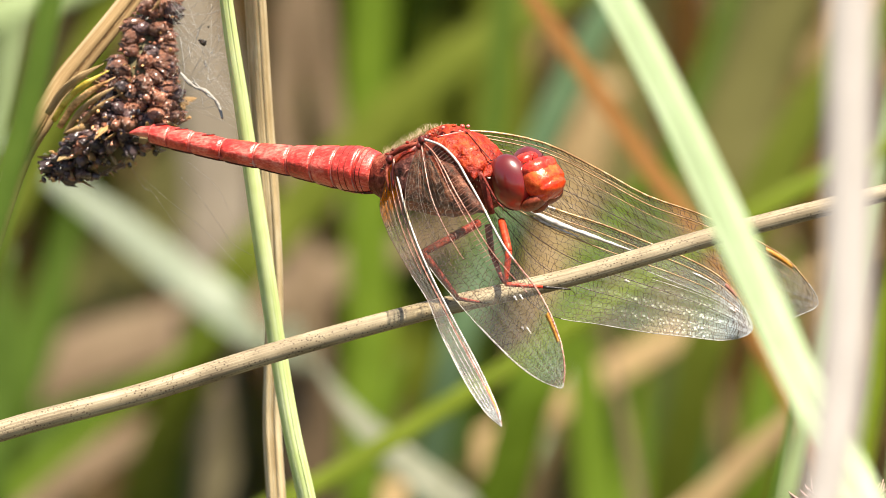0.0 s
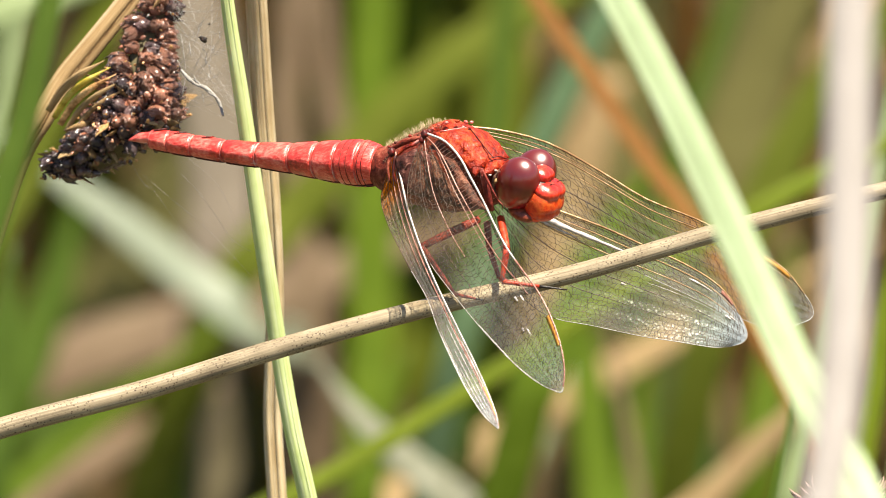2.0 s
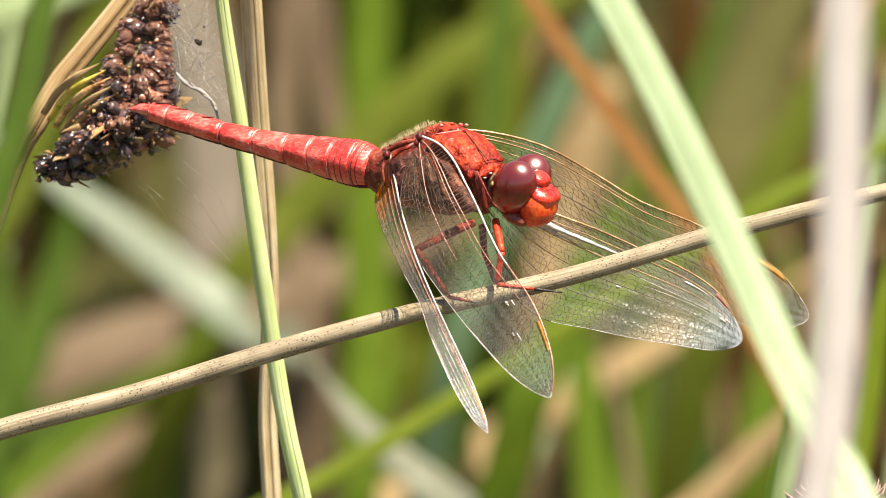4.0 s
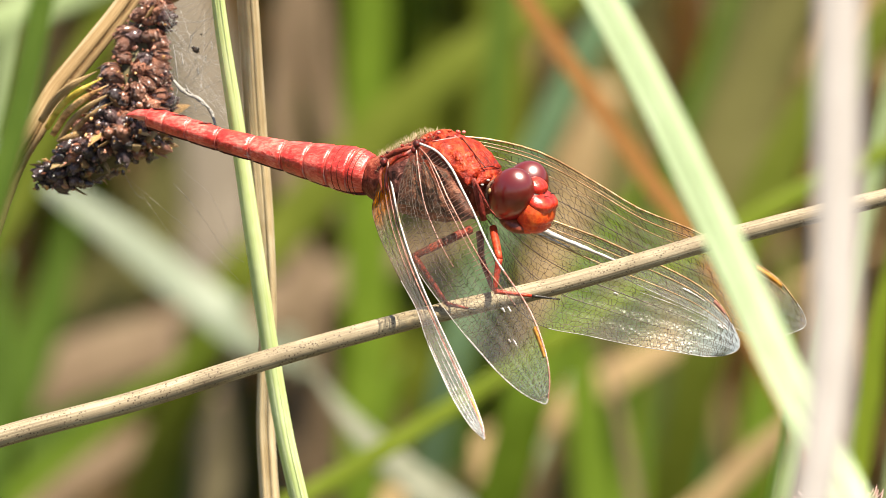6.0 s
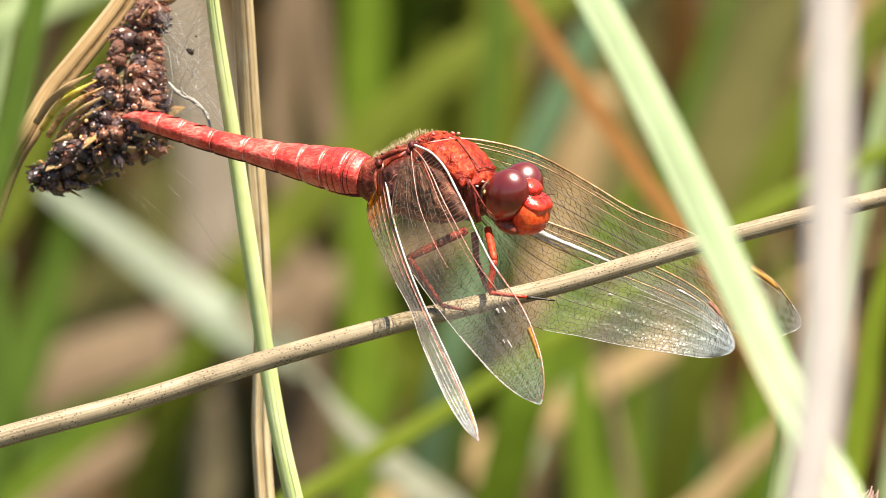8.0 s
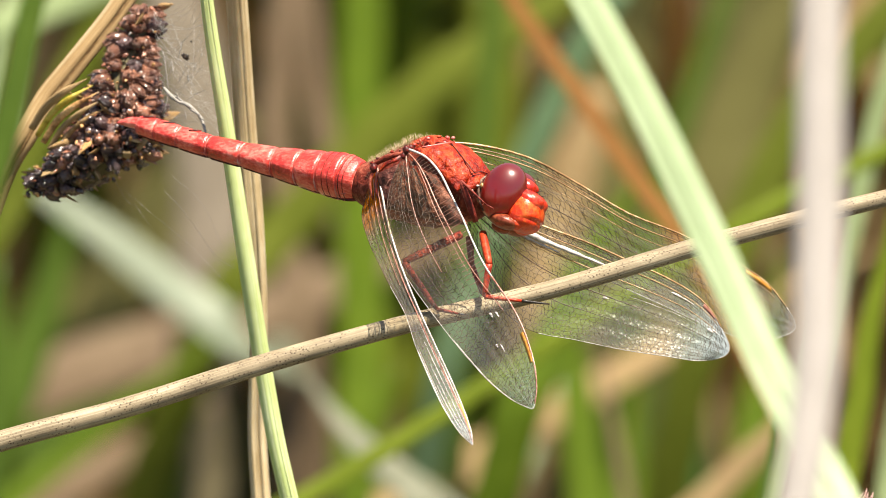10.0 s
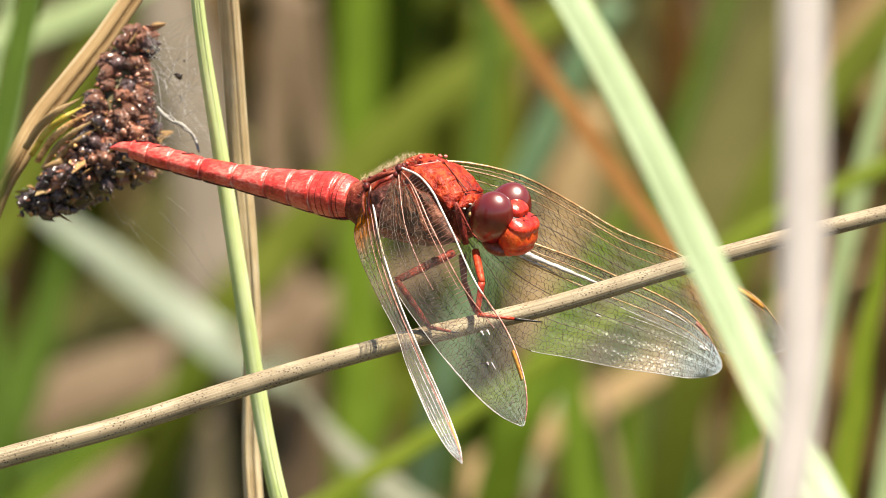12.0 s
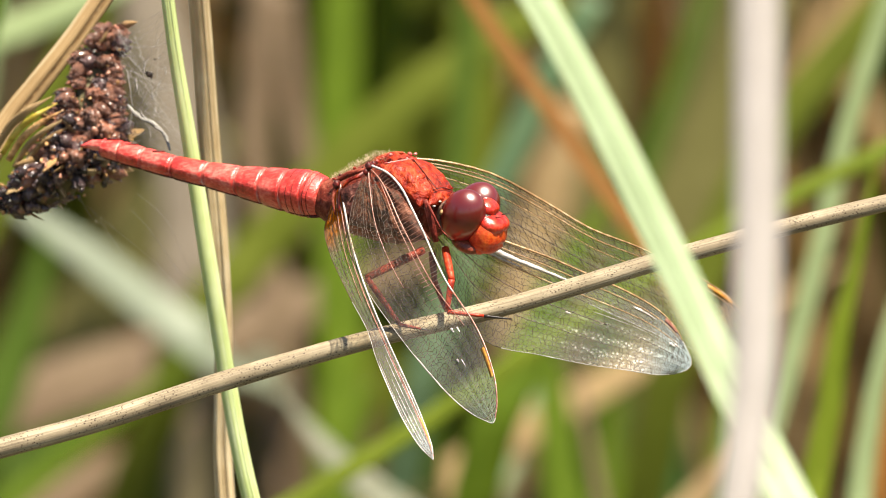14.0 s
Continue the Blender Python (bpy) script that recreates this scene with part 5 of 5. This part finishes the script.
    one("green meadow grass blade", GREEN, [(-20.91, 600, -6.02), (-26.38, 600, -10.03), (-33.07, 600, -15.14), (-39.75, 600, -20.61), (-45.83, 600, -25.47), (-51.30, 600, -30.33)], 2.80)
    one("dark green meadow grass blade", MID_GREEN, [(-23.05, 750, -1.89), (-29.57, 750, -7.75), (-38.03, 750, -14.26), (-47.15, 750, -20.78), (-57.57, 750, -28.59)], 5.86)
    one("dull brown withered leaf", BROWN, [(-14.39, 720, 33.48), (-13.75, 720, 25.77), (-13.11, 720, 18.06), (-11.18, 720, 9.06), (-7.97, 720, -5.08)], 2.83)
    one("dry buff withered leaf", BUFF, [(18.53, 700, 19.80), (16.94, 700, 13.44), (15.03, 700, 7.07), (13.12, 700, 0.70), (11.21, 700, -7.58)], 5.09)
    one("bright green slanting grass blade", GREEN, [(20.34, 420, 8.39), (17.28, 420, 3.39), (14.23, 420, -2.17), (11.45, 420, -8.28), (8.11, 420, -15.51)], 4.67)
    one("green meadow grass blade", GREEN, [(13.48, 560, 1.25), (14.37, 560, -7.10), (15.26, 560, -15.44), (16.46, 560, -26.30), (17.65, 560, -33.33)], 4.77)
    one("broad deep green grass blade", DEEP, [(28.87, 640, 1.30), (28.56, 640, -7.37), (27.32, 640, -16.04), (26.08, 640, -27.32), (25.77, 640, -34.63)], 7.43)
    one("thin brown withered grass blade", BROWN, [(15.98, 500, -4.57), (17.43, 500, -11.52), (18.87, 500, -18.47), (20.03, 500, -25.53), (20.61, 500, -32.36)], 1.27)
    one("dry buff withered leaf", BUFF, [(38.16, 450, -11.23), (34.77, 450, -16.31), (30.82, 450, -20.26), (26.30, 450, -24.78), (20.66, 450, -30.42)], 3.39)
    one("olive green meadow grass blade", OLIVE, [(52.45, 500, 31.32), (45.39, 500, 23.79), (38.56, 500, 15.69), (34.50, 500, 8.74), (30.45, 500, 0.06), (26.40, 500, -11.52)], 4.63)
    one("green meadow grass blade", MID_GREEN, [(33.98, 650, 34.91), (30.25, 650, 23.71), (27.13, 650, 15.00), (24.64, 650, 6.91), (21.53, 650, -4.92)], 2.60)
    one("yellow green meadow grass blade", OLIVE, [(7.72, 800, 33.35), (7.39, 800, 24.03), (6.39, 800, 13.38), (5.73, 800, 1.40), (5.06, 800, -13.25)], 6.66)
    one("pale green leaf lying aslant", PALE_LEAF, [(-27.32, 450, 30.9), (-36.35, 450, 26.7), (-43.12, 450, 24.4), (-51.02, 450, 21.4), (-58.93, 450, 16.9)], 3.6)
    # dark leaf added where the sward has a shaded gap
    one("dark brown leaf added for a shaded gap", UMBER, [(-23.07, 690, -10.08), (-23.39, 690, -16.42), (-24.02, 690, -22.76), (-24.98, 690, -32.90)], 5.71)
    one("dark green meadow grass blade", MID_GREEN, [(-28.91, 700, -7.58), (-29.55, 700, -15.22), (-30.82, 700, -22.86), (-32.09, 700, -33.05)], 7.00)
    one("green meadow grass blade", MID_GREEN, [(-42.46, 420, 0.61), (-43.29, 420, -6.61), (-44.13, 420, -14.39), (-45.24, 420, -25.51)], 5.00)
    one("dark green meadow grass blade", MID_GREEN, [(-40.08, 650, 6.91), (-41.94, 650, -1.18), (-45.06, 650, -9.89), (-48.79, 650, -19.85)], 6.22)
    one("pale sage green slender grass blade", PALE_LEAF, [(48.3, 320, 34.82), (45.2, 320, 24.29), (41.7, 320, 13.22), (39.0, 320, 2.16), (35.88, 320, -9.43), (33.08, 320, -18.91), (31.66, 320, -25.23)], 2.00)
    one("pale sage green meadow grass blade", PALE_LEAF, [(48.74, 280, 9.84), (46.16, 280, 0.05), (43.69, 280, -9.22), (42.04, 280, -18.50), (41.32, 280, -25.19)], 2.27)
    one("broad yellow green grass blade", YELLOW_GREEN, [(43.11, 240, 12.14), (41.10, 240, 2.06), (39.18, 240, -5.99), (38.33, 240, -12.04), (37.07, 240, -18.08), (36.06, 240, -24.12)], 2.62)
    one("thin green meadow grass blade", MID_GREEN, [(30.01, 130, -9.39), (29.16, 130, -12.69), (28.40, 130, -15.99), (27.46, 130, -20.81), (26.70, 130, -25.43)], 0.71)
    one("green meadow grass blade", GREEN, [(23.52, 720, 3.92), (22.23, 720, -5.08), (21.59, 720, -15.36), (20.95, 720, -28.34), (20.63, 720, -35.92)], 5.78)
    one("green meadow grass blade", GREEN, [(37.44, 600, 1.28), (36.53, 600, -6.02), (35.01, 600, -14.53), (33.19, 600, -26.68)], 4.86)
    one("rusty brown withered blade", RUST, [(49.30, 380, 3.32), (47.67, 380, -4.30), (46.58, 380, -14.09), (45.49, 380, -24.98)], 2.72)
    one("bright green meadow grass blade", GREEN, [(-3.61, 450, -10.10), (-5.31, 450, -14.62), (-7.28, 450, -20.26), (-8.13, 450, -25.91)], 3.39)
    one("pale lime leaf in the sun", LIME_BLADE, [(15.71, 620, -7.30), (13.99, 620, -10.98), (12.33, 620, -14.67), (10.19, 620, -19.58), (7.12, 620, -25.71)], 3.19)


build_back()


def build_flower_head():
    """A tuft of withered pinkish florets low behind the blades."""
    flower = thing("withered_flower", "withered pinkish flower tuft on a thin stalk", "flower")
    top = (31.33, 16, -20.36)
    line = curve_through(rooted([top, (top[0] + 1, top[1], top[2] - 30), (top[0] + 2, top[1], top[2] - 80)], 5, 20), 5)
    part("stalk", loft(Shape(), line, [0.4 * MM], [0.4 * MM], 8), BRACT, flower)
    rng = random.Random(8)
    mesh = husk_mesh("petal", PETAL, 1.3)
    for k in range(150):
        a, b = rng.uniform(0, 6.28), math.acos(rng.uniform(-0.2, 1))
        way = Vector((math.cos(a) * math.sin(b), math.sin(a) * math.sin(b), math.cos(b)))
        ob = new("petal", mesh)
        ob.parent = flower
        size = rng.uniform(0.5, 1.0) * MM
        place = Vector(top) + Vector((way.x * 4.2, way.y * 2.0, way.z * 2.4)) * rng.uniform(0.6, 1.0)
        ob.matrix_basis = TILT @ Matrix.Translation(place * MM) @ (way + Vector((rng.uniform(-0.5, 0.5), 0, 0.2))).to_track_quat("Z", "Y").to_matrix().to_4x4() @ Matrix.Diagonal((size, size, size, 1))


build_flower_head()


def build_sward(name, label, material, count, seed, tall, wide, spread):
    """A stand of blades nobody could count, as one mesh."""
    rng = random.Random(seed)
    shape = Shape()
    for _ in range(count):
        y = 0.8 + 2.4 * rng.random() ** 1.3
        x = rng.uniform(-0.5, 0.5) * (0.6 + y * 0.5)
        h, w = rng.uniform(*tall), rng.uniform(*wide) * MM
        lean = Vector((rng.gauss(0, spread), rng.gauss(0, spread * 0.6), 0)) * h
        foot = Vector((x, y, -0.005))
        line = [foot, foot + lean * 0.15 + Vector((0, 0, h * 0.4)), foot + lean * 0.5 + Vector((0, 0, h * 0.75)), foot + lean + Vector((0, 0, h * (0.95 - 0.2 * rng.random())))]
        a = rng.uniform(-0.9, 0.9)
        loft(shape, line, [w * 0.4, w * 0.5, w * 0.4, w * 0.05], [w * 0.06], 4, (math.sin(a), -math.cos(a), 0), caps=False)
    tagged(new(name, shape.mesh(name, material)), label, "grass", kind="stuff")


build_sward("dry_grass", "dense withered buff grass behind the perch", BUFF, 2600, 31, (0.25, 0.75), (4, 9), 0.35)
build_sward("green_grass", "dense green meadow grass behind the perch", GREEN, 900, 32, (0.3, 0.85), (4, 8), 0.28)
build_sward("olive_grass", "dense olive meadow grass behind the perch", OLIVE, 900, 33, (0.3, 0.8), (4, 8), 0.3)


def build_meadow(name, label, material, count, seed):
    """Low grass all round, left thin where the view to the perch passes."""
    rng = random.Random(seed)
    shape = Shape()
    for _ in range(count):
        x, y = rng.gauss(0, 3.0), 1.5 + rng.gauss(0, 3.4)
        inside = abs(x) < 0.4 + 0.12 * max(0, y)
        if inside and -0.1 < y < 3.2:
            continue
        h, w = rng.uniform(0.12, 0.55), rng.uniform(5, 12) * MM
        if inside and -2.2 < y < 0:
            h *= 0.45
        lean = Vector((rng.gauss(0, 0.35), rng.gauss(0, 0.35), 0)) * h
        foot = Vector((x, y, -0.005))
        line = [foot, foot + lean * 0.25 + Vector((0, 0, h * 0.5)), foot + lean + Vector((0, 0, h * 0.9))]
        a = rng.uniform(-1.5, 1.5)
        loft(shape, line, [w * 0.45, w * 0.5, w * 0.05], [w * 0.06], 4, (math.sin(a), -math.cos(a), 0), caps=False)
    tagged(new(name, shape.mesh(name, material)), label, "grass", kind="stuff")


build_meadow("meadow_grass", "low olive green meadow grass on brown soil", OLIVE, 17000, 41)
build_meadow("withered_grass", "low withered buff grass on brown soil", BUFF, 7000, 42)


# ---- what moves ----
def about(place, turn):
    """A turn about a place in the dragonfly's own space."""
    return Matrix.Translation(place) @ turn @ Matrix.Translation(-place)


def motions():
    pivot = Vector((3.72, -5, 4.80)) * MM
    rows = []
    for t, lean, dx, dz in ((0.0, -2.5, 0, 0), (0.1, -1.4, 0, 0), (0.2, 0.2, 0, 0), (1.6, 0.3, 0, 0), (1.9, 0.1, 0, 0), (2.0, 0, 0, 0), (3.0, 0, 0, 0), (8.0, 0, 0, 0), (14.0, 0, 0, 0)):
        rows.append((t, TILT @ Matrix.Translation((dx * MM, 0, dz * MM)) @ about(pivot, pose(0, 0, 0, 0, lean, 0))))
    walk(FLY, rows)
    # abdomen: degrees by which its tip is raised
    lift = [(0.0, 0.3), (0.1, 3.0), (0.2, 5.4), (0.5, 5.5), (1.5, 5.9), (1.8, 5.4), (1.9, 2.8), (2.0, -5.6), (2.2, -4.6), (2.5, -2.9), (3.0, 0.0), (4.2, 2.2), (5.5, 2.6), (8.0, 2.5), (10.3, 2.4), (10.5, 2.2), (11.0, 1.1), (14.0, 1.2)]
    walk(ABDOMEN, [(t, Matrix.Translation(ABDOMEN_AT + Vector((-0.05 * max(0, a - 1.5), 0, 0)) * MM) @ pose(0, 0, 0, 0, a, 0)) for t, a in lift])
    # head about its middle: yaw to the viewer's side, pitch down, roll about its own axis, shift aside and up (mm)
    calm = (-20, 26, 13, 0, 0)
    turns = [
        (0.0, -44, -20, 12, -0.1, 0.9), (0.1, -38, -8, 10, 0, 0.55), (0.2, *calm), (1.2, *calm), (1.3, -34, 24, 24, 0, 0.1), (1.4, -46, 24, 36, 0.1, 0.2), (1.5, *calm), (2.0, -24, 24, 15, 0, 0.15), (2.5, -24, 25, 16, 0, 0.15), (3.0, *calm),
        (7.9, *calm), (8.1, *calm), (8.2, -26, 0, 0, 0, 0.3), (8.6, *calm), (9.8, *calm), (10.1, -26, 12, -40, 0, 0.4), (10.3, -32, 4, -88, -0.1, 0.7), (10.4, -38, 2, -102, 0, 0.6), (10.5, -42, 2, -114, 0, 0.5),
        (10.6, -30, 14, -46, -0.1, 0.3), (10.7, *calm), (11.0, *calm), (11.2, *calm), (11.3, -14, 12, 80, 0.1, 0.4), (11.4, -18, 10, 78, 0.1, 0.35), (11.5, -16, 6, 88, 0.1, 0.4), (11.6, -22, 6, 108, 0, 0.15),
        (11.8, -22, 6, 108, 0, 0.15), (11.9, -10, 10, 80, 0.3, 0.1), (12.0, -26, 27, 17, 0, 0.1), (12.1, -24, 36, 24, 0, 0.1), (12.2, -24, 40, 24, 0, 0), (12.4, -26, 34, 22, 0, 0), (12.6, -26, 18, 12, 0, 0.1), (12.8, *calm), (14.0, *calm),
    ]
    walk(HEAD, [(t, Matrix.Translation(HEAD_AT + Vector((dx, 0, dz)) * MM) @ pose(0, 0, 0, 0, 0, yaw) @ pose(0, 0, 0, 0, pitch, 0) @ pose(0, 0, 0, roll, 0, 0) @ Matrix.Translation(-HEAD_MIDDLE)) for t, yaw, pitch, roll, dx, dz in turns])
    # near wings sink and swing a little
    for wing, place, rows in ((FORE_NEAR, FORE_NEAR_AT, [(0, -0.1, 1.8), (0.1, 0.3, 0.7), (0.2, 0.9, -0.8), (1.5, 1.7, -0.8), (1.8, 0.4, -0.8), (2.0, -1.8, -0.8), (3, -1.1, -0.8), (5.5, -0.1, -0.3), (8, 0.1, 0.2), (10.5, 0.9, 0.4), (12, 1.3, 0.8), (14, 1.2, 0.7)]),
                              (HIND_NEAR, HIND_NEAR_AT, [(0, -0.1, 1.6), (0.1, -0.1, 0.6), (0.2, -0.1, -0.4), (1.5, 0.8, -0.4), (1.8, -0.2, -0.4), (2.0, -1.5, -0.4), (3, -0.7, -0.4), (5.5, -0.2, -0.1), (8, 0.1, 0), (10.5, 0.5, 0), (12, 1.1, 0.1), (14, 0.8, 0.2)])):
        walk(wing, [(t, Matrix.Translation(place * MM) @ pose(0, 0, 0, -lift_by, swing, 0)) for t, swing, lift_by in rows])
    # foreleg wipes the face: shift of the hip (mm), turn of the femur, turn of the tibia at the knee
    wipes = [
        (0.0, 0, 0, 0, 0, 0), (7.9, 0, 0, 0, 0, 0), (8.0, 0, 0, 0, 0, -4), (8.2, 0.3, -2.2, 1.0, -5, -66), (8.6, 0, 0, 0, 0, 0), (9.8, 0, 0, 0, 0, 0), (10.1, 0.2, -1.5, 0.6, -10, -20), (10.3, 0, -2.2, 0.9, -14, -24),
        (10.5, 0.3, -2.2, 0.9, -14, -62), (10.6, 0, -1.5, 0.3, -4, -20), (10.7, 0, 0, 0, 0, 0), (11.1, 0, 0, 0, 0, 0), (11.2, 0, -0.6, 0, 0, -10), (11.3, 0, -1.5, 0.6, 0, -70), (11.5, 0.2, -2.0, 0.6, 3, -68), (11.6, 0.4, -2.0, -1.0, 8, -60), (11.7, 0.5, -2.0, -1.4, 10, -70),
        (11.8, 0.4, -1.6, -2.4, 5, -50), (11.9, 0, -1.2, -1.0, -10, -40), (12.0, 0, 0, 0, 0, 0), (12.1, -0.6, -2.0, -1.6, -22, -30), (12.2, 0, -1.2, -3.0, -10, -35), (12.4, 0, -0.8, -3.2, -6, -30), (12.6, 0, -0.5, -2.6, 0, -30), (12.8, 0.1, -0.8, -2.2, 0, -20), (13.1, 0.1, -0.8, -2.0, 0, -16), (13.4, 0, 0, 0, 0, 0), (14.0, 0, 0, 0, 0, 0),
    ]
    walk(FORELEG, [(t, Matrix.Translation(HIP_AT + Vector((dx, dy, dz)) * MM) @ pose(0, 0, 0, 0, hip, 0)) for t, dx, dy, dz, hip, knee in wipes])
    walk(TIBIA, [(t, Matrix.Translation(KNEE_AT) @ pose(0, 0, 0, 0, knee, 0)) for t, dx, dy, dz, hip, knee in wipes])
    # the lime blade and the bleached stalk drift in the air: degrees of lean about their feet
    for plant, rows in ((LIME_SWAY, [(0, 0), (3, 0), (8, 0.01), (10.3, 0), (11.5, 0.02), (12.5, -0.07), (14, -0.03)]), (STALK_SWAY, [(0, 0), (3, 0), (11, 0.03), (14, 0.08)])):
        foot = plant.location.copy()
        walk(plant, [(t, Matrix.Translation(foot) @ pose(0, 0, 0, 0, -lean, 0)) for t, lean in rows])


motions()
